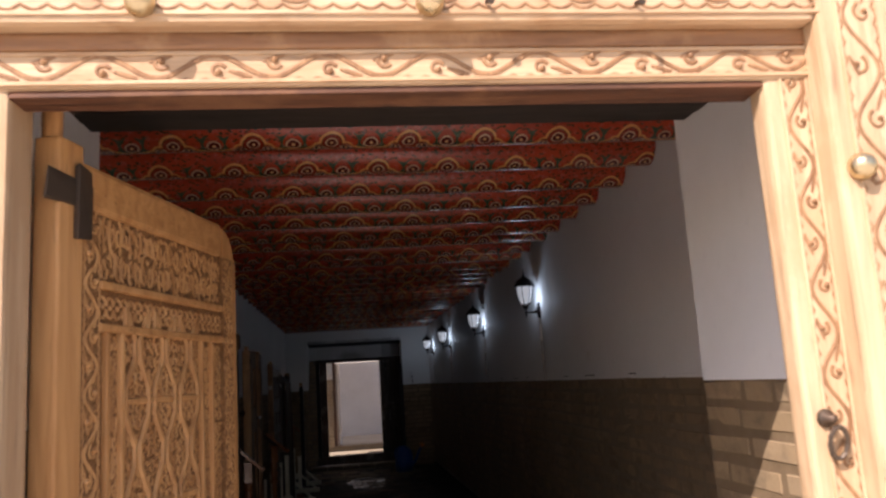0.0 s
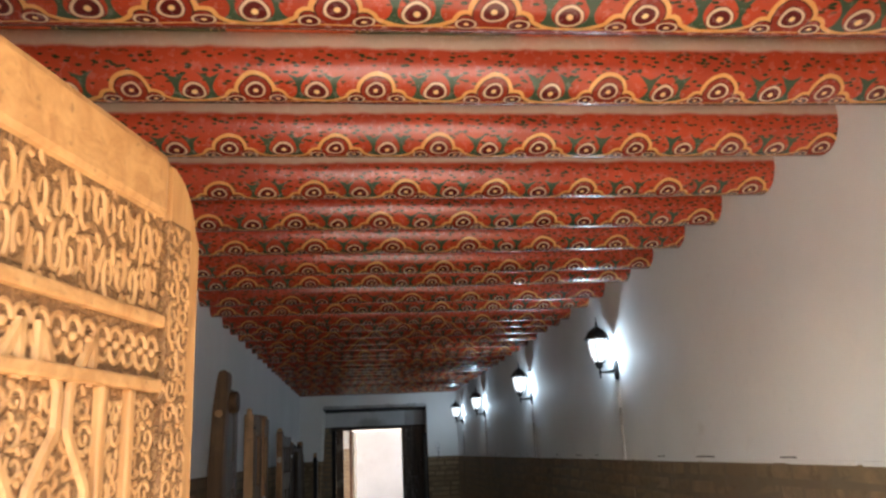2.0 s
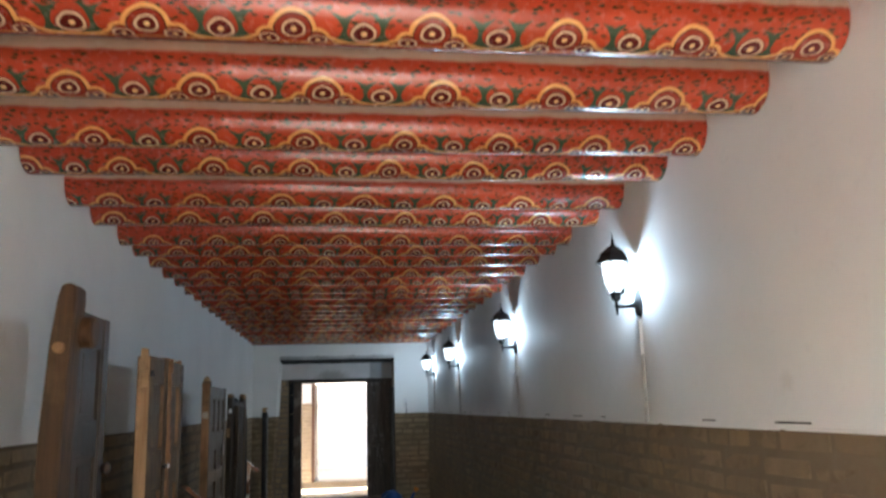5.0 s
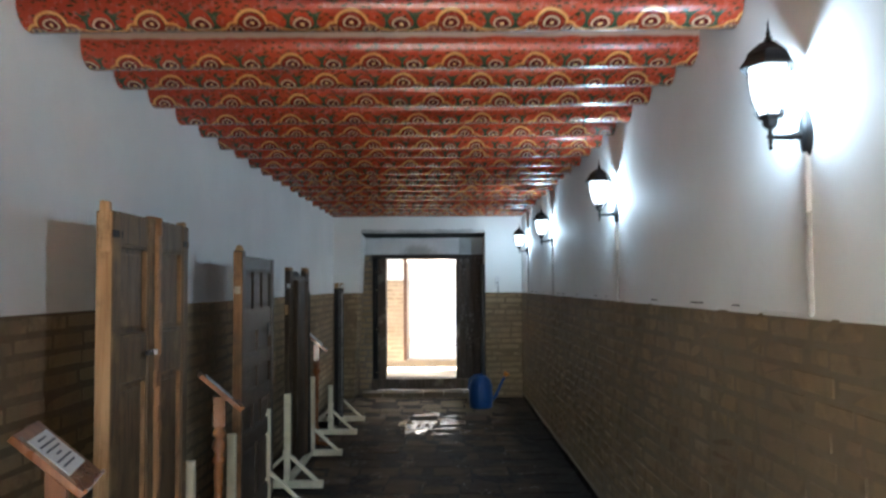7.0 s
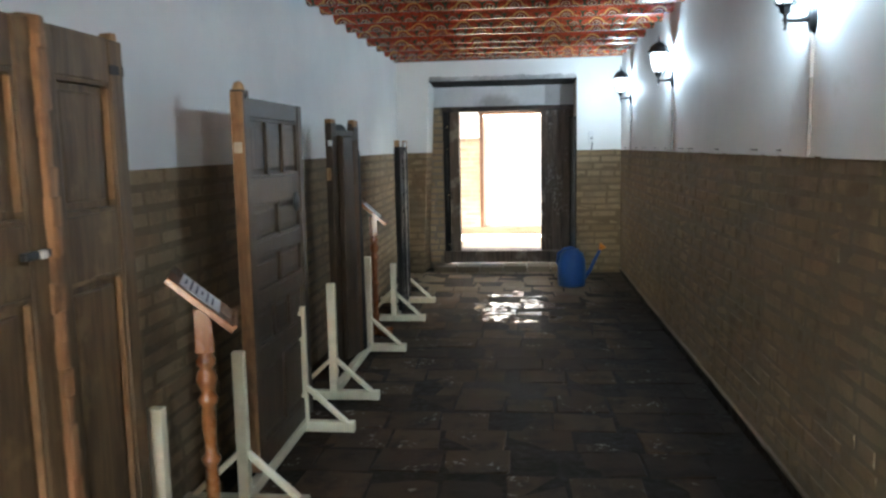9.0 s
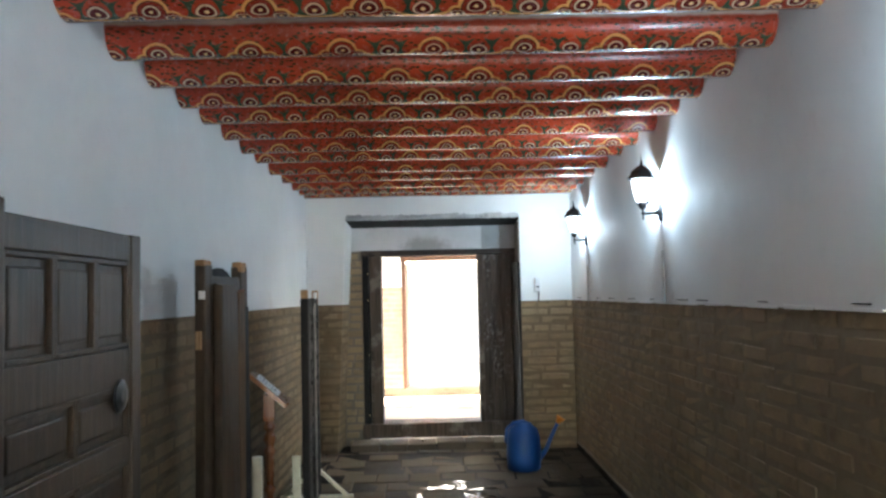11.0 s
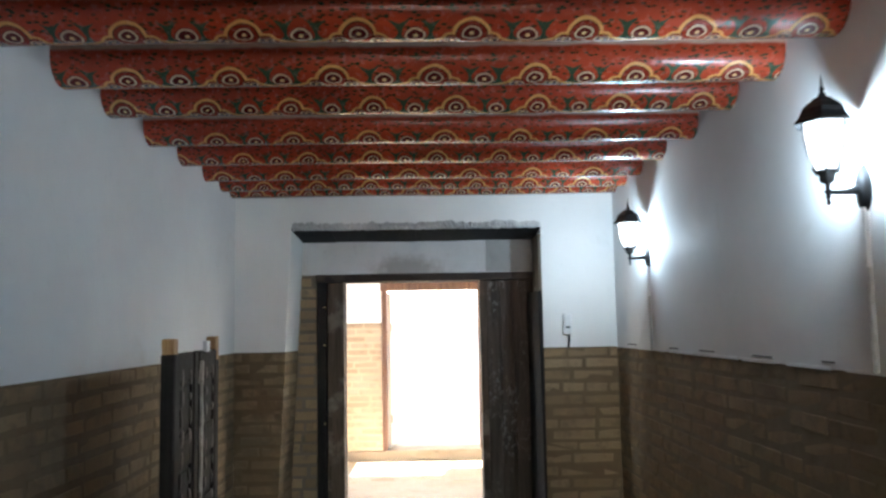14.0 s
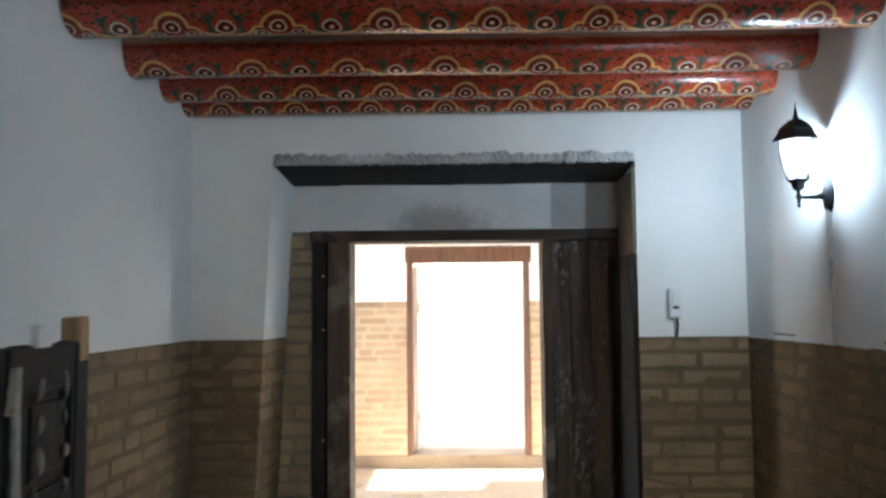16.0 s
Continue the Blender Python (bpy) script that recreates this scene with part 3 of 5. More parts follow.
for ob in (pier_left, core_pl):
    splayed(ob, -0.888, -0.995, 0.06)
pier_right, core_pr = wall_pair("wall_north_east", (NICHE_R, END, 0), (RIGHT + 0.5, 16.85, 0), "white plastered end wall pier on a brick dado", face=[(1, -1)], coat=END_WHITE)
add_wall("wall_north", (NICHE_L, END + 0.002, NICHE_TOP), (NICHE_R, 16.85, ROOF), END_WHITE, "white plaster over the recessed doorway")
add_wall("wall_niche", (NICHE_L - 0.05, NICHE_BACK, 1.95), (NICHE_R, 16.8, NICHE_TOP), SMUDGED, "stained white plaster panel above the old door")

lip = bmesh.new()
y = START + 0.1
while y < END - 0.1:
    run = random.uniform(0.15, 0.7)
    add_box(lip, (RIGHT - 0.0035, y, DADO - 0.004), (RIGHT + 0.002, min(y + run, END - 0.02), DADO + random.uniform(0.006, 0.012)), 0.002, 0.002)
    y += run + random.uniform(0.0, 0.12)
structure("plaster_edge", lip, WHITE, "uneven white plaster edge over the brick dado")
gap = bmesh.new()
for y in (5.6, 6.3, 6.9, 8.1, 8.5, 9.2, 10.4, 10.75, 11.5, 12.2, 12.5, 13.15, 13.6, 14.2, 14.7, 15.5):
    add_box(gap, (RIGHT - 0.004, y, DADO + 0.019), (RIGHT + 0.004, y + random.uniform(0.05, 0.2), DADO + 0.0235), 0.0, 0.001)
structure("plaster_crack", gap, BLACK_WOOD, "dark crack along the plaster edge")

# entrance wall with its deep reveal
REV_L, REV_R, REV_TOP = -0.93, 0.90, 2.243
rev_right, core_rr = wall_pair("wall_entrance_east", (REV_R, 3.022, 0), (RIGHT, START, 0), "white plastered door reveal on a brick dado", face=[(0, -1)])
rev_left, core_rl = wall_pair("wall_entrance_west", (LEFT, 3.06, 0), (REV_L, START, 0), "white plastered door reveal on a brick dado", face=[(0, 1)])
structure("wall_entrance_head", box((LEFT, 3.06, REV_TOP + 0.05), (RIGHT, START, ROOF)), WHITE, "plastered wall over the entrance")
soffit = structure("soffit", box((REV_L, 3.03, REV_TOP + 0.03), (REV_R, 3.87, REV_TOP + 0.049)), SOFFIT, "dark boards over the entrance")
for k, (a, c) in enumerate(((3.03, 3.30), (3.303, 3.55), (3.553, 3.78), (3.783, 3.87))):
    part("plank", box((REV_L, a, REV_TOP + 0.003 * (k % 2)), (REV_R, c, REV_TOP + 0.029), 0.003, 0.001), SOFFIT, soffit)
fringe = bmesh.new()
for k in range(60):
    x = REV_L + 0.1 + 0.0262 * k
    if -0.72 < x < 0.40:
        continue
    add_box(fringe, (x, 3.046, 2.0228 + random.uniform(-0.002, 0.002)), (x + 0.03, 3.053, 2.034 + random.uniform(-0.002, 0.004)), 0.002, 0.003)
structure("plaster_fringe", fringe, WHITE, "thin ragged plaster line behind the lintel")
hook = bmesh.new()
add_tube(hook, [(-0.50 + 0.03 * math.cos(k * 0.6), 3.60 + 0.02 * math.sin(k * 0.6), REV_TOP - 0.004 * k) for k in range(9)], 0.004)
tagged(link_mesh("hook", hook, RUST, None, "bent rusty wire hook under the dark soffit"), category="hook")
facade = bmesh.new()
add_box(facade, (-7, 3.0, -0.05), (-1.02, 3.06, 4.2))
add_box(facade, (1.02, 3.0, -0.05), (7, 3.06, 4.2))
add_box(facade, (-1.02, 3.0, 2.42), (1.02, 3.06, 4.2))
structure("facade", facade, MUD, "mud-plastered facade round the carved entrance")
# Its north end leaves a gap before roof_room that lets sun in.
add_wall("roof", (LEFT - 0.5, 3.06, ROOF), (RIGHT + 0.5, 17.05, ROOF + 0.2), MUD, "flat mud roof over the corridor")

# floors and ground
structure("floor", box((LEFT, 2.6, -0.25), (RIGHT, 16.36, -0.0025)), JOINT, "dark brick-paved corridor floor")
structure("ground", box((-400, -400, -0.4), (400, 400, -0.06)), DUST, "dusty ground outside")
structure("forecourt", box((-7, -6, -0.06), (7, 2.62, -0.02)), FORECOURT, "unseen forecourt paving, lightened to bounce sun into the entrance")

# ---- beams ----


def beam_mesh(period, start):
    """One beam; its painted arches repeat every period metres from start."""
    bm = bmesh.new()
    uv = bm.loops.layers.uv.new("UVMap")
    sides, steps, r = 22, 16, 0.103
    x0, x1 = LEFT - 0.03, RIGHT + 0.03
    rows = []
    for i in range(steps + 1):
        x = x0 + (x1 - x0) * i / steps
        ring = []
        for k in range(sides + 1):
            ang = -math.pi + 2 * math.pi * k / sides
            w = r * (1 + 0.02 * math.sin(3 * x + ang))
            s, c = math.sin(ang), math.cos(ang)
            w *= (abs(s) ** 2.2 + abs(c) ** 2.2) ** (-1 / 2.2)
            y, z = w * 0.95 * s, -w * c
            ring.append((bm.verts.new((x, y, min(z, BOARDS + 0.003 - BEAM_LOW - r))), ang * r, x))
        rows.append(ring)
    for a, b in zip(rows, rows[1:]):
        for k in range(sides):
            quad = (a[k], b[k], b[k + 1], a[k + 1])
            f = bm.faces.new([q[0] for q in quad])
            f.smooth = True
            for loop, q in zip(f.loops, quad):
                loop[uv].uv = ((q[2] - start) * 0.345 / period, q[1])
    bm.normal_update()
    return bm


BEAM_PLACES = (4.345, 4.735, 5.125, 5.545, 5.995, 6.405, 6.845, 7.205, 7.715, 8.085, 8.58, 8.905, 9.325, 9.735, 10.15, 10.565, 10.975,
               11.385, 11.80, 12.21, 12.585, 13.015, 13.445, 13.865, 14.34, 14.83, 15.29, 15.65, 15.905)
# spacing and start of the painted arches, beam by beam
ARCHES = {1: (0.317, -0.235), 2: (0.323, -0.678), 3: (0.333, -0.779), 4: (0.351, -0.897), 5: (0.362, -1.213), 6: (0.355, -1.261), 7: (0.345, -1.25),
          8: (0.375, -1.08), 19: (0.353, -1.093), 20: (0.357, -0.944), 21: (0.341, -0.854), 22: (0.358, -1.014), 23: (0.334, -0.851), 24: (0.352, -0.94),
          25: (0.338, -0.929), 26: (0.361, -0.794)}
for k, y in enumerate(BEAM_PLACES):
    data = beam_mesh(*ARCHES.get(k, (random.uniform(0.33, 0.36), random.uniform(-1.2, -0.85))))
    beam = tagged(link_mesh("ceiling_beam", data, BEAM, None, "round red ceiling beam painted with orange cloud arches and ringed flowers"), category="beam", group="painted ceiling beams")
    beam.matrix_basis = pose(0, y, BEAM_LOW + 0.103 + (random.uniform(-0.006, 0.006) if k else 0.008), random.uniform(-4, 4) if k else 0, 0, random.uniform(-0.2, 0.2))

ceiling_bm = bmesh.new()
ceiling_uv = ceiling_bm.loops.layers.uv.new("UVMap")
edges_y = (START,) + BEAM_PLACES[:-1] + (END,)
for y0, y1 in zip(edges_y, edges_y[1:]):
    corners = [ceiling_bm.verts.new((x, y, z)) for z in (BOARDS, BOARDS + 0.05) for x, y in ((LEFT, y0), (LEFT, y1), (RIGHT, y1), (RIGHT, y0))]
    for ids in ((0, 1, 2, 3), (7, 6, 5, 4), (0, 4, 5, 1), (1, 5, 6, 2), (2, 6, 7, 3), (3, 7, 4, 0)):
        face = ceiling_bm.faces.new([corners[i] for i in ids])
        for loop in face.loops:
            loop[ceiling_uv].uv = (loop.vert.co.x, (loop.vert.co.y - y0) / (y1 - y0))
structure("ceiling", ceiling_bm, PANEL, "painted board ceiling between the beams")

# ---- wall lanterns ----


def wall_lantern(at):
    """A black six-sided lantern on a curled arm. Its own origin is at the wall; -x points into the room."""
    lamp = thing("wall_lantern", "lit black six-sided wall lantern with frosted panes", "wall lamp", "wall lanterns", at)
    ax = -0.115
    plate = bmesh.new()
    bmesh.ops.create_uvsphere(plate, u_segments=16, v_segments=10, radius=1.0)
    bmesh.ops.transform(plate, matrix=Matrix.Translation((-0.006, 0, -0.037)) @ Matrix.Diagonal((0.020, 0.036, 0.070, 1)), verts=plate.verts)
    part("wall_plate", plate, IRON, lamp, smooth=True)
    part("plate_rim", turned(lathe([(0.040, 0.0), (0.042, 0.004), (0.036, 0.009)], 20), Matrix.Translation((0, 0, -0.037)) @ Matrix.Rotation(-math.pi / 2, 4, "Y") @ Matrix.Diagonal((1.85, 1, 1, 1))), IRON, lamp)
    arm = bmesh.new()
    add_tube(arm, [(-0.014, 0, -0.040), (-0.030, 0, -0.044), (-0.055, 0, -0.048), (-0.085, 0, -0.049), (ax, 0, -0.048)], 0.020, 10, 1.0, lambda q: 0.36 + 0.64 * (1 - q) ** 2.2)
    part("arm", arm, IRON, lamp, smooth=True)
    part("finial", lathe([(0.002, -0.090), (0.007, -0.083), (0.004, -0.073), (0.009, -0.063), (0.006, -0.056), (0.013, -0.048), (0.007, -0.038), (0.007, -0.026), (0.012, -0.020)], 10, 0, (ax, 0)), IRON, lamp, smooth=True)
    part("cup", lathe([(0.013, -0.022), (0.024, -0.014), (0.027, 0.004), (0.037, 0.018), (0.035, 0.021), (0.026, 0.010)], 6, 0, (ax, 0)), IRON, lamp)
    pane = lathe([(0.029, 0.016), (0.050, 0.062), (0.061, 0.115), (0.063, 0.176)], 6, 0, (ax, 0))
    glass = part("glass", pane, LIT_GLASS, lamp, "glowing frosted panes")
    glass.visible_shadow = False
    for k in range(6):
        c, s = math.cos(math.pi * k / 3), math.sin(math.pi * k / 3)
        rib = bmesh.new()
        add_tube(rib, [(ax + r * c, r * s, z) for r, z in ((0.032, 0.014), (0.053, 0.062), (0.064, 0.115), (0.066, 0.178))], 0.0030, 5)
        part("rib", rib, IRON, lamp)
        crest = bmesh.new()
        add_tube(crest, [(ax + 0.033 * c, 0.033 * s, 0.012), (ax + 0.044 * c, 0.044 * s, 0.026), (ax + 0.043 * c, 0.043 * s, 0.052)], 0.0055, 5, 1.0, lambda q: 1.0 - 0.85 * q)
        part("leaf_tip", crest, IRON, lamp)
    part("roof", lathe([(0.062, 0.170), (0.090, 0.166), (0.091, 0.172), (0.080, 0.184), (0.070, 0.200), (0.066, 0.214), (0.050, 0.230), (0.036, 0.240), (0.026, 0.250), (0.012, 0.254)], 6, 0, (ax, 0)), IRON, lamp)
    part("spike", lathe([(0.010, 0.252), (0.013, 0.262), (0.006, 0.270), (0.008, 0.280), (0.004, 0.290), (0.001, 0.325)], 8, 0, (ax, 0)), IRON, lamp, smooth=True)
    return lamp


LANTERN_Z = 1.985
lantern = wall_lantern(pose(RIGHT, 7.54, LANTERN_Z) @ Matrix.Diagonal((0.95, 0.93, 0.93, 1)))
conduit = thing("cable_conduit", "white plastic cable conduit, plastered over lower down, below a wall lantern", "conduit", "cable conduits", (RIGHT, 7.54, 0))
part("cover", box((-0.014, -0.011, 1.72), (0.0, 0.011, LANTERN_Z - 0.09), 0.002), PLASTIC_WHITE, conduit)
chase = bmesh.new()
add_tube(chase, [(-0.001 + random.uniform(-0.002, 0.002), random.uniform(-0.0025, 0.0025), DADO + 0.003 + k * 0.0218) for k in range(15)], 0.0115, 7, 0.95)
part("plastered_chase", chase, LIP, conduit, "rough plaster over the cable")
for i, y in enumerate((7.54, 10.06, 12.915, 15.165)):
    if i:
        copy_thing(lantern, pose(RIGHT, y, LANTERN_Z))
        copy_thing(conduit, pose(RIGHT, y, 0))
    bulb = bpy.data.lights.new("lantern_light", "POINT")
    bulb.energy, bulb.shadow_soft_size, bulb.color = LANTERN_WATTS, 0.03, (0.62, 0.82, 1.0)
    new("lantern_light", bulb).location = (RIGHT - 0.115, y, LANTERN_Z + 0.042)

# ---- entrance: carved frame and leaf ----


def scroll(bm, x0, x1, height, radius, step, y=0.0, flip=False):
    """A running vine of S-curves with curls, in the plane y, along x from x0 to x1, round z = 0."""
    count = max(1, round((x1 - x0) / step))
    step = (x1 - x0) / count
    pts = []
    for i in range(count * 12 + 1):
        s = i / 12
        pts.append((x0 + s * step, y, height * 0.36 * math.sin(math.pi * s) * (-1 if flip else 1)))
    add_tube(bm, pts, radius * 0.8, 5, 0.35)
    for side in (-1, 1):
        lobes = []
        for i in range(count * 18 + 1):
            s = i / 18
            lobes.append((x0 + s * step, y, side * height * (0.40 + 0.08 * abs(math.sin(math.pi * 3 * s)))))
        add_tube(bm, lobes, radius * 0.45, 4, 0.35)
    for i in range(count):
        up = (1 if i % 2 == 0 else -1) * (-1 if flip else 1)
        cx, cz = x0 + (i + 0.55) * step, -up * height * 0.10
        curl = []
        for k in range(13):
            a = 0.5 + k * 0.42
            r = height * 0.30 * (1 - k / 15)
            curl.append((cx + r * math.cos(a) * 0.9, y, cz + up * r * math.sin(a) * 0.9 - up * height * 0.06))
        add_tube(bm, curl, radius * 0.8, 5, 0.35, lambda q: 1.0 - 0.4 * q)
        leaf_pts = [(cx + up * 0.02 + 0.014 * k, y, cz - up * height * (0.05 + 0.07 * k)) for k in range(4)]
        add_tube(bm, leaf_pts, radius * 1.2, 5, 0.3, lambda q: 0.35 + 1.2 * q * (1 - q))
        bmesh.ops.create_uvsphere(bm, u_segments=6, v_segments=4, radius=radius * 1.15, matrix=Matrix.Translation(curl[-1]))
    return bm


frame_thing = thing("door_frame", "sunlit carved wooden entrance frame with brass studs", "door frame")
IN_L, IN_R, OPEN_TOP = -0.80, 0.645, 2.03
UP = Matrix.Rotation(-math.pi / 2, 4, "Y")
# inner frame
part("inner_jamb", box((IN_R, 2.975, -0.02), (IN_R + 0.115, 3.035, OPEN_TOP + 0.05), 0.012), ELM, frame_thing)
part("inner_jamb", box((IN_L - 0.115, 2.975, -0.02), (IN_L, 3.10, OPEN_TOP + 0.05), 0.012), ELM, frame_thing)
part("inner_lintel", box((IN_L - 0.115, 2.97, OPEN_TOP), (IN_R + 0.115, 3.045, OPEN_TOP + 0.072), 0.01), ELM_ACROSS, frame_thing)
# Lower lip in a much darker brown than the lintel.
part("worn_lip", box((IN_L, 2.976, OPEN_TOP - 0.016), (IN_R, 3.052, OPEN_TOP - 0.001), 0.004, 0.003), wood("dark_lip_elm", (0.15, 0.062, 0.03), (0.06, 0.026, 0.014), 0.7, (2.2, 34, 34), (0.20, 0.095, 0.045), 0.6), frame_thing, "dark brown worn lower lip")
# outer frame
part("outer_jamb", box((IN_R + 0.098, 2.915, -0.02), (IN_R + 0.27, 3.02, OPEN_TOP + 0.34), 0.016), ELM, frame_thing)
part("outer_jamb", box((IN_L - 0.27, 2.915, -0.02), (IN_L - 0.098, 3.02, OPEN_TOP + 0.34), 0.016), ELM, frame_thing)
part("outer_lintel", box((IN_L - 0.10, 2.92, OPEN_TOP + 0.104), (IN_R + 0.10, 3.02, OPEN_TOP + 0.33), 0.014), ELM_ACROSS, frame_thing)
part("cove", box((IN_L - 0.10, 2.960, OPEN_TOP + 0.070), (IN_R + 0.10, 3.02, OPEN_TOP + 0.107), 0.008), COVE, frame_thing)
# carvings, raised tubes whose dark colour stands for shadow in cut curls
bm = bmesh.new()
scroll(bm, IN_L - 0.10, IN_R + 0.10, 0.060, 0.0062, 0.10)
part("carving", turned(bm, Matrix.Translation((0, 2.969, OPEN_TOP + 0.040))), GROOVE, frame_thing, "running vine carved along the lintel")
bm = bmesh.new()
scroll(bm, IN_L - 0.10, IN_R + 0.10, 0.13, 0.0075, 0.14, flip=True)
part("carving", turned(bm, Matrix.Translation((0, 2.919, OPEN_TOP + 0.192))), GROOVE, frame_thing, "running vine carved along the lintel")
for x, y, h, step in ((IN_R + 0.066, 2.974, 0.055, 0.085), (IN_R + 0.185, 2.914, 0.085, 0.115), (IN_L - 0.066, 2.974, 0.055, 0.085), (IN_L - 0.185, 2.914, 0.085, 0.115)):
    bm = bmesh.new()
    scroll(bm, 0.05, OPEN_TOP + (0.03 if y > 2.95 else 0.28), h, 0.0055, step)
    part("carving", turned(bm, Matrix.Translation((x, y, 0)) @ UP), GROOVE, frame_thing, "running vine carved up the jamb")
    for dx in (-0.036, 0.036):
        bead = box((x + dx * h / 0.07 - 0.003, y - 0.003, 0.02), (x + dx * h / 0.07 + 0.003, y + 0.004, OPEN_TOP + (0.05 if y > 2.95 else 0.3)), 0.0015)
        part("bead", bead, ELM, frame_thing)
for z, h in ((OPEN_TOP + 0.006, 2.966), (OPEN_TOP + 0.062, 2.966), (OPEN_TOP + 0.118, 2.916), (OPEN_TOP + 0.270, 2.916)):
    part("bead", box((IN_L - 0.11, h, z), (IN_R + 0.11, h + 0.008, z + 0.008), 0.002), ELM_ACROSS, frame_thing)
stud_profile = [(0.024, 0.0), (0.027, 0.006), (0.027, 0.016), (0.022, 0.028), (0.012, 0.036), (0.004, 0.038)]
FRONT = Matrix.Rotation(math.pi / 2, 4, "X")
for x, z in ((-0.556, 2.165), (-0.035, 2.165), (0.785, 1.825), (0.785, 1.20), (0.785, 0.6)):
    part("stud", turned(lathe(stud_profile, 16), Matrix.Translation((x, 2.916, z)) @ FRONT), BRASS, frame_thing, "round brass stud", True)
for x, z in ((0.075, 2.17), (0.37, 2.168)):
    part("nail", turned(lathe([(0.004, 0), (0.005, 0.02), (0.009, 0.022), (0.008, 0.026)], 8), Matrix.Translation((x, 2.916, z)) @ FRONT @ pose(0, 0, 0, 14, 9, 0)), RUST, frame_thing, "bent iron nail")
ring_bm = bmesh.new()
add_tube(ring_bm, [(0.69 + 0.018 * math.sin(k * 0.571), 2.955 - 0.006 * math.cos(k * 0.571), 1.335 - 0.028 + 0.030 * math.cos(k * 0.571)) for k in range(12)], 0.005, 7)
part("ring", ring_bm, RUST, frame_thing, "iron pull ring")
part("ring_boss", turned(lathe([(0.018, 0), (0.016, 0.008), (0.008, 0.014), (0.007, 0.03)], 12), Matrix.Translation((0.68, 2.972, 1.352)) @ FRONT), RUST, frame_thing, "", True)
part("keyhole", turned(lathe([(0.011, 0), (0.009, 0.003)], 12), Matrix.Translation((0.80, 2.914, 1.285)) @ FRONT), IRON, frame_thing)

# open leaf, hinged at the west jamb
HINGE = (-0.79, 3.13)
LEAF_W, LEAF_H = 0.90, 1.945
leaf = thing("entrance_door", "open carved honey-coloured wooden door leaf", "door", at=(HINGE[0], HINGE[1], 0.02, 0, 0, 76))


def leaf_box(name, a, b, z0, z1, front, material, bevel=0.006, label=""):
    return part(name, box((a, -front, z0), (b, 0.026, z1), bevel), material, leaf, label)


leaf_box("hinge_stile", 0.0, 0.085, 0.0, LEAF_H + 0.03, 0.030, LEAF_WOOD)
stile = bmesh.new()
arc = [(LEAF_W - 0.10, 0.0), (LEAF_W, 0.0), (LEAF_W, LEAF_H - 0.13)]
arc += [(LEAF_W - 0.105 + 0.105 * math.cos(a * math.pi / 16), LEAF_H - 0.115 + 0.112 * math.sin(a * math.pi / 16)) for a in range(9)]
lower = [stile.verts.new((x, -0.030, z)) for x, z in arc]
upper = [stile.verts.new((x, 0.026, z)) for x, z in arc]
stile.faces.new(lower)
stile.faces.new(list(reversed(upper)))
for k in range(len(arc)):
    q = (k + 1) % len(arc)
    stile.faces.new((lower[q], lower[k], upper[k], upper[q]))
bmesh.ops.bevel(stile, geom=[e for e in stile.edges if abs(e.verts[0].co.y - e.verts[1].co.y) < 1e-5], offset=0.012, segments=3, affect="EDGES", clamp_overlap=True)
part("stile", stile, LEAF_WOOD, leaf)
leaf_box("top_rail", 0.085, LEAF_W - 0.10, LEAF_H - 0.10, LEAF_H - 0.002, 0.030, LEAF_RAIL, 0.012)
leaf_box("bottom_rail", 0.085, LEAF_W - 0.10, 0.0, 0.20, 0.030, LEAF_RAIL)
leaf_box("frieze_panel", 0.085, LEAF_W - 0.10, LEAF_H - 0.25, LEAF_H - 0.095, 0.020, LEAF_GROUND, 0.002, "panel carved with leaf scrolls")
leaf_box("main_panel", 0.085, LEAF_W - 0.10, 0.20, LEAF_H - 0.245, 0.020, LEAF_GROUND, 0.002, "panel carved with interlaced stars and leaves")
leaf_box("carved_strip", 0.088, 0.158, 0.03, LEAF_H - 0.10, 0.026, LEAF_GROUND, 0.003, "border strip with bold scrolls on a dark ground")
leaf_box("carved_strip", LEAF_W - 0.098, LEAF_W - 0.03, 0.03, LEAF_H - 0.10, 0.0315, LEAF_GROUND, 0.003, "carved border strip")


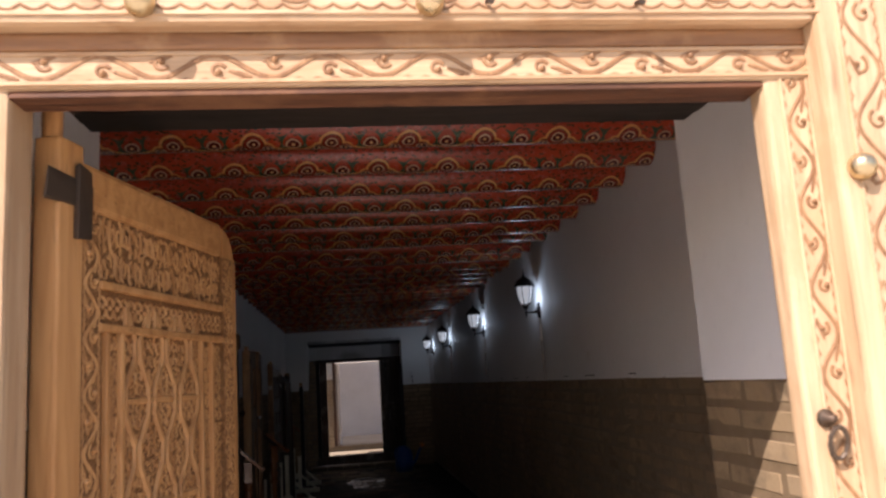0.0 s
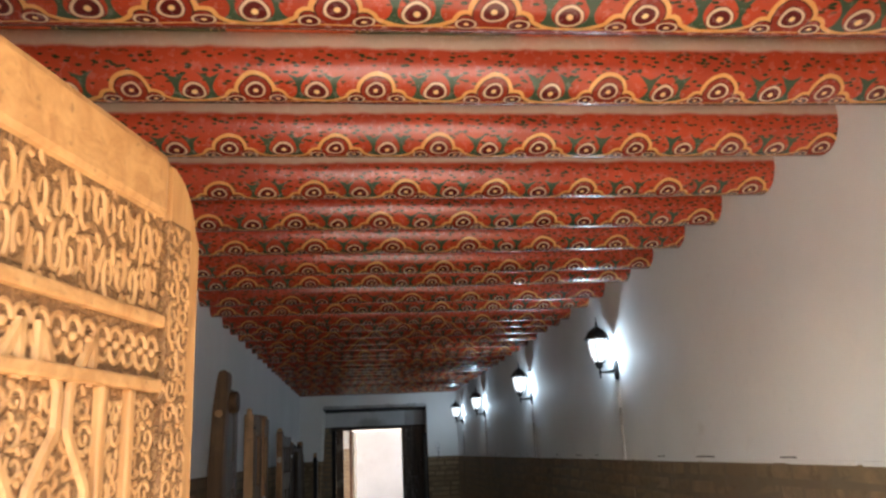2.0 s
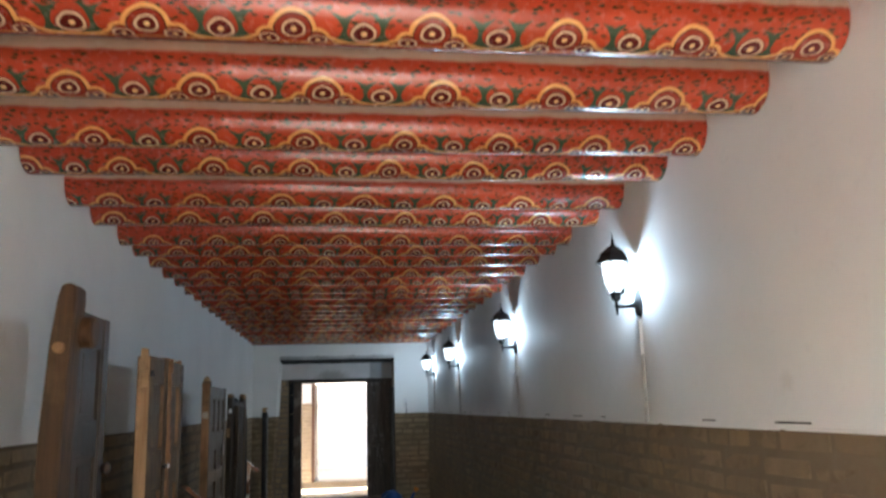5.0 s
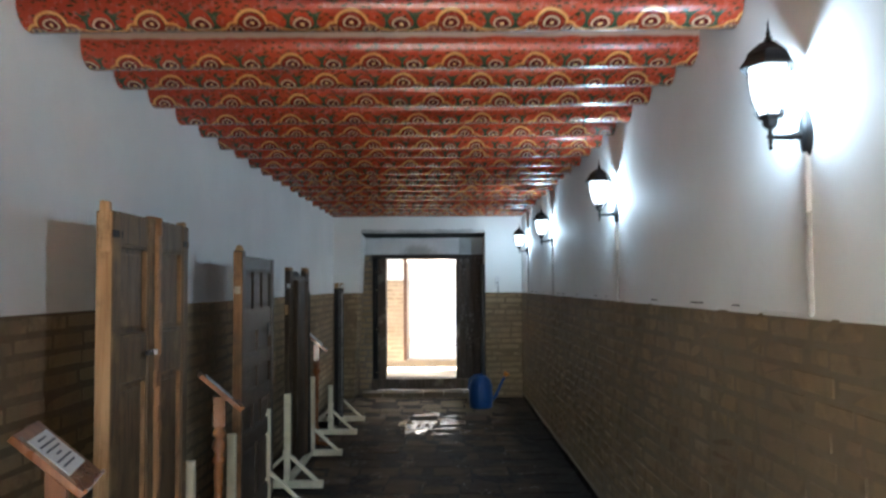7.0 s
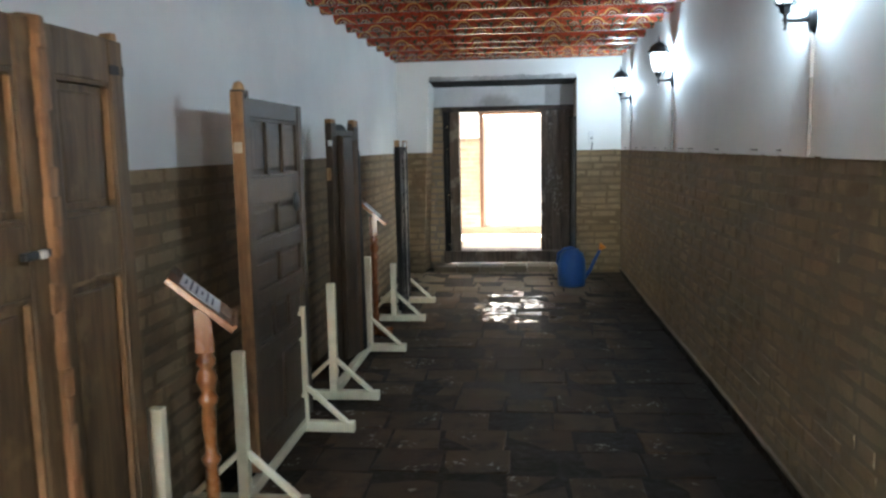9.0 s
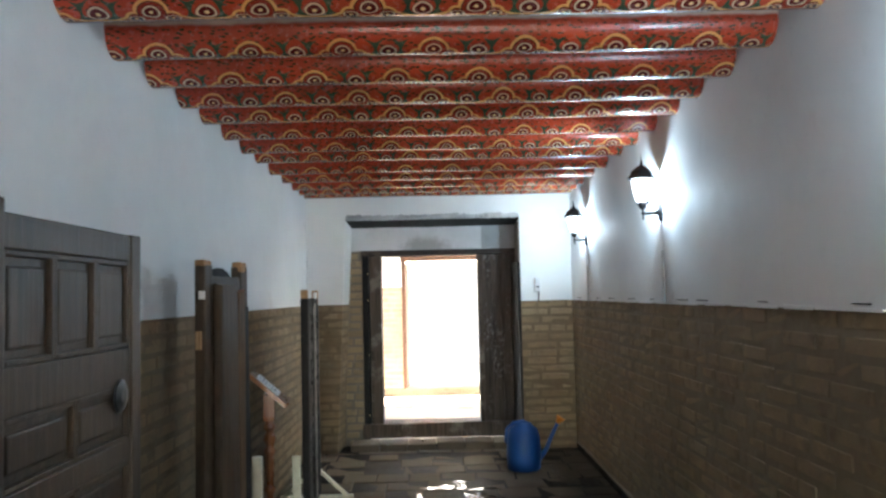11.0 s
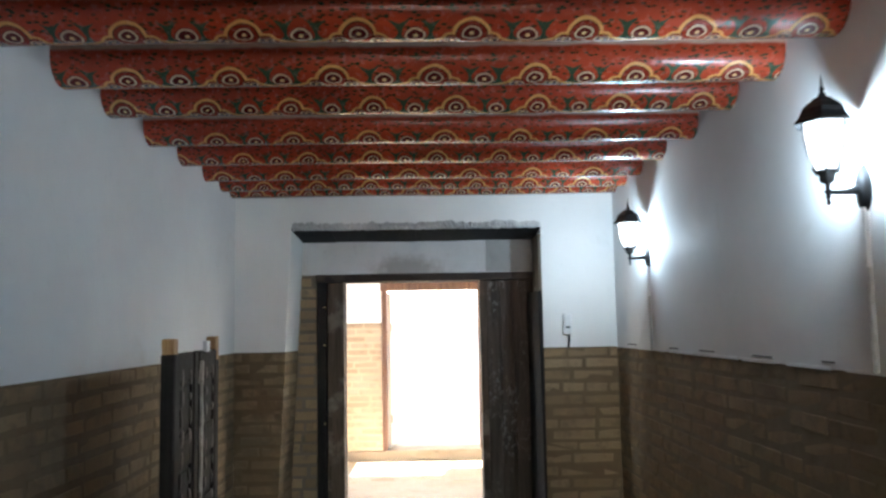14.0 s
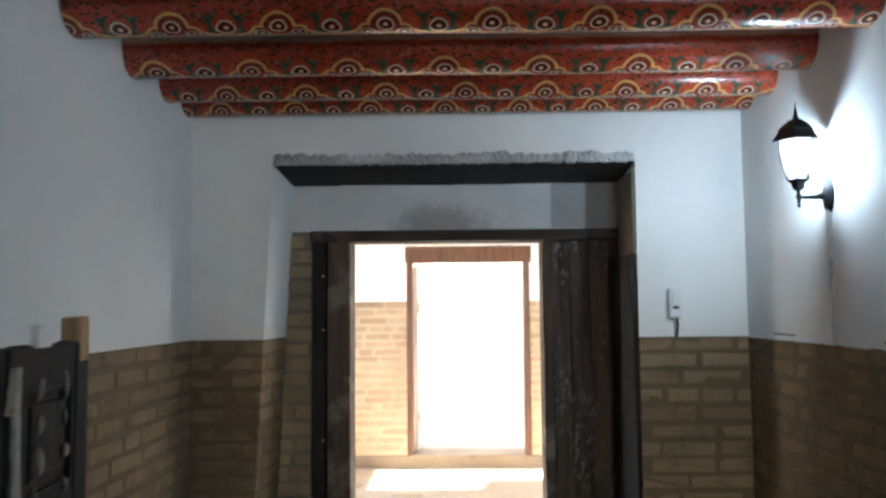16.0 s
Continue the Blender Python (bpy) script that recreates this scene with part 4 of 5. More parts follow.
def arabesque(x0, x1, z0, z1, wide, tall, y, radius):
    """Carved leaf scrolls filling an upright field: in each cell a curl with its stem and two split leaves, turned this way and that."""
    bm = bmesh.new()
    nx, nz = max(1, round((x1 - x0) / wide)), max(1, round((z1 - z0) / tall))
    wide, tall = (x1 - x0) / nx, (z1 - z0) / nz
    for i in range(nx):
        for j in range(nz):
            cx, cz = x0 + (i + 0.5) * wide, z0 + (j + 0.5) * tall
            sx, sz = random.choice((-1, 1)), random.choice((-1, 1))
            cx, cz = cx + random.uniform(-0.12, 0.12) * wide, cz + random.uniform(-0.12, 0.12) * tall
            spin = random.uniform(0, 6.28)
            curl = []
            for k in range(11):
                t = spin + k * 0.68
                r = 0.50 - 0.036 * k
                curl.append((cx + sx * wide * r * math.cos(t), y, cz + sz * tall * r * math.sin(t)))
            add_tube(bm, curl, radius, 5, 0.75, lambda q: 1.15 - 0.5 * q)
            for t, long in ((2.3 + spin, 0.34), (4.6 + spin, 0.42)):
                a = Vector((cx + sx * wide * 0.47 * math.cos(t), y, cz + sz * tall * 0.47 * math.sin(t)))
                way = Vector((sx * math.cos(t + 1.1), 0, sz * math.sin(t + 1.1)))
                bend = Vector((-way.z, 0, way.x)) * 0.10 * wide
                pts = [a + Vector((way.x * wide, 0, way.z * tall)) * long * k / 4 + bend * math.sin(k * math.pi / 4) for k in range(5)]
                add_tube(bm, pts, radius * 1.5, 5, 0.55, lambda q: 0.35 + 1.5 * q * (1 - q) * 1.6)
    return bm


part("carving", arabesque(0.165, LEAF_W - 0.108, LEAF_H - 0.240, LEAF_H - 0.105, 0.028, 0.068, -0.021, 0.0040), LEAF_TOP, leaf, "tall leaf scrolls of the frieze")
part("carving", arabesque(0.252, LEAF_W - 0.252, 0.22, LEAF_H - 0.36, 0.030, 0.034, -0.0205, 0.0036), LEAF_TOP, leaf, "leaf scrolls between the straps")
part("carving", arabesque(0.192, 0.233, 0.22, LEAF_H - 0.36, 0.022, 0.034, -0.0205, 0.0032), LEAF_TOP, leaf, "narrow band of leaf scrolls")
part("carving", arabesque(LEAF_W - 0.234, LEAF_W - 0.187, 0.22, LEAF_H - 0.36, 0.022, 0.034, -0.0205, 0.0032), LEAF_TOP, leaf, "narrow band of leaf scrolls")
part("carving", arabesque(LEAF_W - 0.168, LEAF_W - 0.106, 0.22, LEAF_H - 0.36, 0.031, 0.036, -0.0205, 0.0032), LEAF_TOP, leaf, "narrow band of leaf scrolls")
part("carving", arabesque(LEAF_W - 0.095, LEAF_W - 0.033, 0.05, LEAF_H - 0.11, 0.031, 0.036, -0.032, 0.0032), LEAF_TOP, leaf, "leaf scrolls of the meeting stile")
bold = bmesh.new()
scroll(bold, 0.05, LEAF_H - 0.11, 0.062, 0.0062, 0.058)
part("carving", turned(bold, Matrix.Translation((0.123, -0.027, 0)) @ UP), LEAF_TOP, leaf, "bold running scroll on a dark ground")
for z in (LEAF_H - 0.262, LEAF_H - 0.352):
    leaf_box("moulding", 0.15, LEAF_W - 0.105, z, z + 0.018, 0.034, LEAF_RAIL, 0.004)
leaf_box("arched_band", 0.15, LEAF_W - 0.105, LEAF_H - 0.336, LEAF_H - 0.260, 0.022, LEAF_GROUND, 0.002, "carved band between mouldings")
arches = bmesh.new()
for k in range(21):
    x = 0.168 + k * 0.0305
    for up in (1, -1):
        zc = LEAF_H - 0.299 - up * 0.004
        pts = [(x + 0.0145 * math.cos(t * math.pi / 6), -0.023, zc + up * (0.008 + 0.018 * math.sin(t * math.pi / 6))) for t in range(7)]
        add_tube(arches, pts, 0.0042, 5, 0.8)
    bmesh.ops.create_uvsphere(arches, u_segments=7, v_segments=5, radius=0.0062, matrix=Matrix.Translation((x, -0.023, LEAF_H - 0.299)))
part("beading", arches, LEAF_TOP, leaf, "row of small carved arches")
for x in (0.175, 0.235, LEAF_W - 0.25, LEAF_W - 0.185):
    leaf_box("moulding", x, x + 0.015, 0.22, LEAF_H - 0.352, 0.032, LEAF_WOOD, 0.004)
for col in range(3):
    x0 = 0.316 + col * 0.134
    for s in (-1, 1):
        strap = bmesh.new()
        pts = []
        z = 0.22
        while z < LEAF_H - 0.50:
            pts += [(x0 + s * 0.052, -0.0235, z), (x0 + s * 0.052, -0.0235, z + 0.055), (x0 + s * 0.050, -0.0235, z + 0.062), (x0 + s * 0.014, -0.0235, z + 0.118),
                    (x0 + s * 0.011, -0.0235, z + 0.126), (x0 + s * 0.011, -0.0235, z + 0.166), (x0 + s * 0.014, -0.0235, z + 0.174), (x0 + s * 0.050, -0.0235, z + 0.232)]
            z += 0.239
        pts += [(x0 + s * 0.052, -0.0235, z), (x0 + s * 0.052, -0.0235, LEAF_H - 0.355)]
        add_tube(strap, pts, 0.0085, 6, 0.75)
        part("strapwork", strap, LEAF_TOP, leaf)
for k in range(6):
    z = 0.25 + k * 0.239
    strap = bmesh.new()
    add_tube(strap, [(0.245, -0.022, z), (LEAF_W - 0.245, -0.022, z)], 0.0085, 6, 0.7)
    part("strapwork", strap, LEAF_TOP, leaf)
strap = box((-0.05, -0.037, LEAF_H - 0.105), (0.11, -0.030, LEAF_H - 0.05), 0.003, 0.006)
part("hinge_strap", strap, RUST, leaf, "dark iron hinge strap")
strap = box((0.05, -0.041, LEAF_H - 0.17), (0.10, -0.034, LEAF_H - 0.02), 0.003, 0.007)
part("hinge_strap", strap, RUST, leaf, "dark iron hinge strap")
part("pivot", lathe([(0.02, LEAF_H + 0.03), (0.02, LEAF_H + 0.10), (0.014, LEAF_H + 0.12)], 12, 0, (0.02, 0)), LEAF_WOOD, leaf)

# ---- far doorway ----
far_frame = thing("old_door_frame", "dark weathered wooden frame in the end recess", "door frame")
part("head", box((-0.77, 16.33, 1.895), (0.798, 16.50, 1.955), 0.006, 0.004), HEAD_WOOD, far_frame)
part("post", box((-0.765, 16.35, 0.06), (-0.70, 16.50, 1.90), 0.006, 0.003), BLACK_WOOD, far_frame)
part("post", box((-0.695, 16.37, 0.20), (-0.575, 16.56, 1.90), 0.008, 0.003), DARK_WOOD, far_frame)
part("post", box((0.405, 16.37, 0.20), (0.455, 16.56, 1.90), 0.006, 0.003), DARK_WOOD, far_frame)
part("sill", box((-0.78, 16.33, 0.07), (0.798, 16.62, 0.215), 0.010, 0.004), DARK_WOOD, far_frame)
for z in (0.3, 0.9, 1.45, 1.72):
    part("nail", turned(lathe([(0.008, 0), (0.006, 0.006)], 8), Matrix.Translation((-0.71, 16.352, z)) @ FRONT), BRASS, far_frame)
far_leaf = thing("old_door", "closed weathered plank door leaf", "door")
for a, b in ((0.458, 0.545), (0.549, 0.64), (0.644, 0.797)):
    part("plank", box((a, 16.385 + random.uniform(0, 0.006), 0.215), (b, 16.43, 1.895), 0.004, 0.002), FLAKED, far_leaf)
part("backing", box((0.440, 16.425, 0.215), (0.797, 16.445, 1.897)), DARK_WOOD, far_leaf)
for z in (0.45, 1.55):
    part("batten", box((0.458, 16.446, z), (0.775, 16.47, z + 0.10), 0.004), DARK_WOOD, far_leaf)
lining = thing("old_jamb_board", "near-black board against the recess side", "board")
bm = box((NICHE_R - 0.024, 16.01, 0.0), (NICHE_R - 0.002, 16.34, 1.80), 0.004, 0.002)
for v in bm.verts:
    if v.co.y > 16.2:
        v.co.x -= 0.035
    else:
        v.co.x += 0.010 * (1 - v.co.z / 1.8)
part("board", bm, BLACK_WOOD, lining)
# Plaster above the board; its dark grey stands for the shade there.
bm = box((NICHE_R - 0.016, 16.01, 1.80), (NICHE_R - 0.002, 16.345, 2.19), 0.003)
tagged(link_mesh("recess_side", bm, RAW, None, "plaster side of the recess, its shade put into the grey"), kind="structure")
structure("plaster_patch", box((0.452, NICHE_BACK - 0.006, 1.958), (NICHE_R - 0.018, NICHE_BACK + 0.01, NICHE_TOP - 0.014), 0.002), GREY_PATCH, "grey cement patch over the old door")
bm = bmesh.new()
rows = []
for k in range(141):
    x = NICHE_L + 0.004 + (NICHE_R - NICHE_L - 0.008) * k / 140
    rag = 0.005 * math.sin(k * 0.17) + 0.003 * math.sin(k * 0.71 + 1) + random.uniform(-0.010, 0.006)
    tops = ((0.004, 0.040 + rag), (-0.003, 0.032 + 0.8 * rag), (-0.009, 0.022), (-0.013, 0.008), (-0.014, -0.008), (0.006, -0.013))
    rows.append([bm.verts.new((x, END + dy + random.uniform(-0.006, 0.004), NICHE_TOP + dz + random.uniform(-0.004, 0.004))) for dy, dz in tops])
for p, q in zip(rows, rows[1:]):
    for k in range(5):
        bm.faces.new((p[k], p[k + 1], q[k + 1], q[k]))
tagged(link_mesh("broken_plaster", bm, LIP, None, "ragged whitish plaster edge over the recess"), kind="structure")
head_bm = bmesh.new()
for k in range(6):
    a = NICHE_L - 0.02 + k * 0.2845
    add_box(head_bm, (a, 16.002, NICHE_TOP - 0.010), (a + 0.286, 16.36, NICHE_TOP + 0.012), 0.004, 0.003)
for v in head_bm.verts:
    if v.co.z < NICHE_TOP:
        v.co.z -= 0.045 * (v.co.y - 16.0) / 0.36
structure("recess_head", head_bm, BLACK_WOOD, "near-black lintel under the recess head")
step_bm = bmesh.new()
for k in range(6):
    add_box(step_bm, (NICHE_L + 0.01 + k * 0.277, 16.04 + random.uniform(-0.01, 0.01), -0.02), (NICHE_L + 0.275 + k * 0.277, 16.33, 0.065 + random.uniform(-0.006, 0.006)), 0.008)
structure("step", step_bm, PAVER, "worn brick step before the old door")

# switch on the end wall
socket = thing("light_switch", "white plastic wall switch with a short dark cable", "switch", at=(0.962, END, 1.465))
part("case", box((-0.03, -0.03, 0.035), (0.03, 0.0, 0.175), 0.012), PLASTIC_WHITE, socket)
part("rocker", box((-0.016, -0.036, 0.10), (0.016, -0.028, 0.155), 0.004), PLASTIC_WHITE, socket)
part("slot", box((-0.014, -0.033, 0.078), (0.014, -0.028, 0.09), 0.002), IRON, socket)
cable = bmesh.new()
add_tube(cable, [(0.008, -0.01, 0.04), (0.010, -0.016, 0.0), (0.004, -0.014, -0.05)], 0.006)
part("cable", cable, IRON, socket)

# ---- room and court beyond the old door ----
FAR = 20.25
OP_L, OP_R, OP_TOP = -0.47, 0.635, 2.005
structure("floor_beyond", box((-4, 16.36, -0.25), (4, FAR, -0.006)), TRODDEN, "trodden mud and brick floor of the room beyond")
far_w, core_fw = wall_pair("wall_far_west", (-4, FAR, 0), (OP_L - 0.06, FAR + 0.4, 0), "white far wall on a brick dado", split=1.62, face=[(1, -1)], joint=MUD)
far_e, core_fe = wall_pair("wall_far_east", (OP_R + 0.06, FAR, 0), (4, FAR + 0.4, 0), "white far wall on a brick dado", split=1.62, face=[(1, -1)], joint=MUD)
add_wall("wall_far_head", (OP_L - 0.06, FAR, OP_TOP + 0.165), (OP_R + 0.06, FAR + 0.4, ROOF), WHITE, "white wall over the far doorway")
structure("far_step", box((-4, FAR - 0.03, -0.02), (4, FAR + 0.4, 0.105), 0.012), STRAW, "mud step below the far doorway")
# Unseen side wall, opened wide to bring daylight into the room.
room_west = bmesh.new()
add_box(room_west, (-3.1, 16.85, -0.05), (-2.75, 16.95, ROOF))
add_box(room_west, (-3.1, 18.4, -0.05), (-2.75, FAR, ROOF))
add_box(room_west, (-3.1, 16.95, 2.93), (-2.75, 18.4, ROOF))
structure("wall_room_west", room_west, WHITE, "unseen white side wall with an opening added for daylight")
add_wall("wall_room_east", (1.85, 16.85, -0.05), (2.15, FAR, ROOF), WHITE, "white side wall of the room beyond")
# Unseen roof; its south edge sets where sun falls on the floor.
add_wall("roof_room", (-3.1, 17.65, ROOF), (2.15, FAR + 0.4, ROOF + 0.2), MUD, "unseen flat roof, cut short to let sun into the room beyond")
add_wall("wall_back_west", (-4.3, 16.6, -0.05), (LEFT - 0.5, 16.85, ROOF), WHITE, "white back wall of the room beyond")
add_wall("wall_back_east", (RIGHT + 0.5, 16.6, -0.05), (4.3, 16.85, ROOF), WHITE, "white back wall of the room beyond")
court_frame = thing("court_door_frame", "red-brown wooden frame of the far doorway", "door frame")
part("post", box((OP_L - 0.058, FAR - 0.015, 0.105), (OP_L, FAR + 0.14, OP_TOP), 0.006, 0.003), COURT_WOOD, court_frame)
part("post", box((OP_R, FAR - 0.015, 0.105), (OP_R + 0.058, FAR + 0.14, OP_TOP), 0.006, 0.003), COURT_WOOD, court_frame)
part("lintel", box((OP_L - 0.075, FAR - 0.02, OP_TOP), (OP_R + 0.075, FAR + 0.2, OP_TOP + 0.16), 0.008, 0.004), COURT_WOOD, court_frame)
court_leaf = thing("court_door", "open pale plank door leaf", "door", at=(OP_L + 0.02, FAR + 0.15, 0.115, 0, 0, 84))
for k in range(4):
    part("plank", box((k * 0.13, -0.018, 0.0), (k * 0.13 + 0.122, 0.018, 1.86), 0.003), PALE_WOOD, court_leaf)
for z in (0.3, 1.4):
    part("batten", box((0, -0.04, z), (0.51, -0.018, z + 0.09), 0.003), PALE_WOOD, court_leaf)
straw = bmesh.new()
for k in range(70):
    x = OP_L - 0.05 + k * 0.0172
    drop = random.uniform(0.015, 0.055)
    add_box(straw, (x, FAR - 0.040 + random.uniform(-0.006, 0.006), 0.108 - drop), (x + random.uniform(0.010, 0.020), FAR - 0.02, 0.112 + random.uniform(-0.004, 0.004)), 0.003, 0.004)
structure("straw_edge", straw, STRAW, "ragged straw edge of the mud step")
# Added out of view; its height keeps sun off the court wall.
add_wall("wall_upper_storey", (-7, FAR, ROOF + 0.2), (5, FAR + 0.4, 6.2), MUD, "unseen wall added over the far room to shade the court")
structure("court_ground", box((-9, FAR + 0.4, -0.05), (9, 24.0, 0.10)), DUST, "sunlit dusty ground of the court")
add_wall("wall_court", (-9, 24.0, -0.05), (9, 24.4, 4.5), COURT_PLASTER, "shaded pale plastered wall across the court")

# ---- exhibits along the west wall ----


def stand(at, length, height, group="white door stands"):
    """Two T-feet with posts and braces, joined by a low rail; its own y runs along the wall."""
    s = thing("door_stand", "cream-painted wooden stand holding an old door", "stand", group, at)
    for y in (0.0, length):
        part("post", box((-0.024, y - 0.02, 0.05), (0.024, y + 0.02, height), 0.004), CREAM, s)
        part("foot", box((-0.26, y - 0.025, 0.0), (0.27, y + 0.025, 0.055), 0.005), CREAM, s)
        for side in (-1, 1):
            bm = bmesh.new()
            add_beam_box(bm, (side * 0.225, y, 0.05), (side * 0.018, y, 0.24), 0.03, 0.025, 0.003)
            part("brace", bm, CREAM, s)
    part("rail", box((-0.02, 0.02, 0.02), (0.02, length - 0.02, 0.07), 0.004), CREAM, s)
    return s


def old_leaf(parent, y0, y1, z0, z1, thick, face, edge, panels, horns=(0.0, 0.0)):
    """One framed leaf in the plane x = 0: stiles, rails and sunk panels. panels: rows of (z fraction from, to, columns)."""
    stile = 0.072
    h = thick / 2
    part("stile", box((-h, y0, z0), (h, y0 + stile, z1 + horns[0]), 0.007, 0.003), face, parent)
    part("stile", box((-h, y1 - stile, z0), (h, y1, z1 + horns[1]), 0.007, 0.003), face, parent)
    part("edge", box((-h + 0.004, y0 - 0.006, z0 + 0.01), (h - 0.004, y0 + 0.001, z1 + horns[0] - 0.008), 0.002, 0.002), edge, parent, "raw orange edge wood")
    cuts = [0.0] + [c for row in panels for c in row[:2]] + [1.0]
    for a, b in zip(cuts[0::2], cuts[1::2]):
        part("rail", box((-h + 0.004, y0 + stile, z0 + a * (z1 - z0)), (h - 0.004, y1 - stile, z0 + b * (z1 - z0)), 0.005, 0.002), face, parent)
    for a, b, cols in panels:
        za, zb = z0 + a * (z1 - z0), z0 + b * (z1 - z0)
        wide = (y1 - y0 - 2 * stile) / cols
        for c in range(cols):
            ya = y0 + stile + c * wide
            yb = ya + wide
            part("panel", box((-0.008, ya, za), (0.008, yb, zb), 0.0), face, parent)
            trim = bmesh.new()
            t = 0.014
            for lo, hi in (((ya, za), (ya + t, zb)), ((yb - t, za), (yb, zb)), ((ya + t, za), (yb - t, za + t)), ((ya + t, zb - t), (yb - t, zb))):
                add_box(trim, (-h * 0.8, lo[0], lo[1]), (h * 0.8, hi[0], hi[1]), 0.003)
            part("moulding", trim, face, parent)
            if edge is EDGE_WOOD:
                part("worn_edge", box((-h * 0.6, yb - t - 0.0015, za + 0.03), (h * 0.82, yb - t + 0.006, zb - 0.02), 0.001, 0.001), WORN_EDGE, parent, "rubbed orange edge of the moulding")
            if (yb - ya) > 0.1:
                part("raised_field", box((-0.016, ya + 0.035, za + 0.035), (0.016, yb - 0.035, zb - 0.035), 0.008), face, parent)


TWO_PANELS = [(0.08, 0.50, 1), (0.58, 0.72, 1), (0.78, 0.94, 1)]
TALL_PANELS = [(0.10, 0.62, 1), (0.72, 0.93, 1)]

ex = thing("old_double_door", "old brown double door leaves with carved panels on a stand", "door", "old doors on display", (-1.0, 5.02, 0))
old_leaf(ex, 0.0, 0.50, 0.075, 1.93, 0.06, OLD_WOOD, EDGE_WOOD, TWO_PANELS, (0.02, 0.0))
old_leaf(ex, 0.515, 1.02, 0.075, 1.95, 0.06, OLD_WOOD, EDGE_WOOD, TWO_PANELS, (0.0, 0.05))
part("pivot", lathe([(0.022, 1.94), (0.024, 1.99), (0.016, 2.02)], 10, 0, (0, 1.0)), EDGE_WOOD, ex, "raw orange pivot horn")
stand((-0.985, 4.86, 0), 1.32, 0.69)

ex = thing("old_door_leaf", "dark old door leaf with a tall rounded stile on a stand", "door", "old doors on display", (-1.0, 6.85, 0))
bm = bmesh.new()
outline = [(-0.043, 0.075), (0.030, 0.075), (0.033, 1.45), (0.044, 1.78), (0.052, 1.90), (0.050, 1.945), (0.030, 1.958), (0.004, 1.950), (-0.008, 1.90), (-0.024, 1.76), (-0.040, 1.45)]
rings = [[bm.verts.new((x, y, z)) for x, z in outline] for y in (0.0, 0.115)]
bm.faces.new(rings[0])
bm.faces.new(rings[1][::-1])
for k in range(len(outline)):
    m = (k + 1) % len(outline)
    bm.faces.new((rings[0][k], rings[1][k], rings[1][m], rings[0][m]))
bmesh.ops.recalc_face_normals(bm, faces=bm.faces)
bmesh.ops.bevel(bm, geom=bm.edges[:], offset=0.005, segments=1, affect="EDGES")
part("tall_stile", bm, OLD_WOOD, ex, "tall bent hinge stile with a rounded top")
part("lobe", turned(lathe([(0.055, 0.0), (0.055, 0.05), (0.046, 0.058)], 14), Matrix.Translation((0.03, 0.12, 1.80)) @ Matrix.Rotation(math.pi / 2, 4, "Y")), OLD_WOOD, ex)
part("peg", turned(lathe([(0.02, 0), (0.018, 0.02)], 10), Matrix.Translation((0.009, 0.002, 1.74)) @ FRONT), EDGE_WOOD, ex)
old_leaf(ex, 0.135, 0.52, 0.075, 1.885, 0.05, GREY_WOOD, GREY_WOOD, TWO_PANELS)
part("knob", turned(lathe([(0.012, 0), (0.026, 0.02), (0.012, 0.035)], 10), Matrix.Translation((0.03, 0.49, 1.32)) @ Matrix.Rotation(math.pi / 2, 4, "Y")), RUST, ex)
stand((-0.985, 6.66, 0), 0.88, 0.69)

ex = thing("old_double_door", "worn brown double door with sunk panels and iron bolt", "door", "old doors on display", (-1.02, 8.18, 0))
old_leaf(ex, 0.0, 0.43, 0.075, 1.80, 0.066, WORN_WOOD, EDGE_WOOD, TALL_PANELS)
old_leaf(ex, 0.445, 0.86, 0.075, 1.80, 0.066, WORN_WOOD, EDGE_WOOD, TALL_PANELS)
strip = bmesh.new()
for k in range(24):
    z = 0.08 + k * 0.0718
    add_box(strip, (0.0, 0.420 + random.uniform(-0.005, 0.006), z), (0.056 + random.uniform(-0.008, 0.003), 0.462 + random.uniform(-0.009, 0.005), z + 0.078), 0.007, 0.004)
horn = box((-0.026, -0.012, 1.64), (0.026, 0.034, 1.838), 0.012, 0.004)
for v in horn.verts:
    if v.co.z > 1.79:
        v.co.x *= 0.7
        v.co.y -= 0.008
part("horn", horn, EDGE_WOOD, ex, "raw orange horn of the hinge stile")
part("horn", box((-0.022, 0.822, 1.74), (0.022, 0.866, 1.822), 0.010, 0.006), EDGE_WOOD, ex, "raw orange horn of the hinge stile")
part("horn", box((-0.020, 0.428, 1.76), (0.036, 0.470, 1.815), 0.012, 0.006), RED_EDGE, ex, "worn top of the cover strip")
part("cover_strip", strip, RED_EDGE, ex, "worn chipped orange cover strip")
part("bolt", turned(box((-0.06, -0.010, -0.010), (0.04, 0.010, 0.010), 0.004), Matrix.Translation((0.05, 0.36, 1.245)) @ pose(0, 0, 0, 0, 0, 90)), IRON, ex)
part("bolt_tip", box((0.048, 0.35, 1.235), (0.068, 0.375, 1.256), 0.006), PLASTIC_WHITE, ex, "pale knob of the bolt")
for z in (1.70,):
    part("strap", box((0.030, -0.009, z), (0.0345, 0.085, z + 0.028), 0.002), BLACK_WOOD, ex)
    part("strap", box((0.030, 0.785, z), (0.0345, 0.863, z + 0.028), 0.002), BLACK_WOOD, ex)
stand((-1.0, 8.0, 0), 1.13, 0.67)

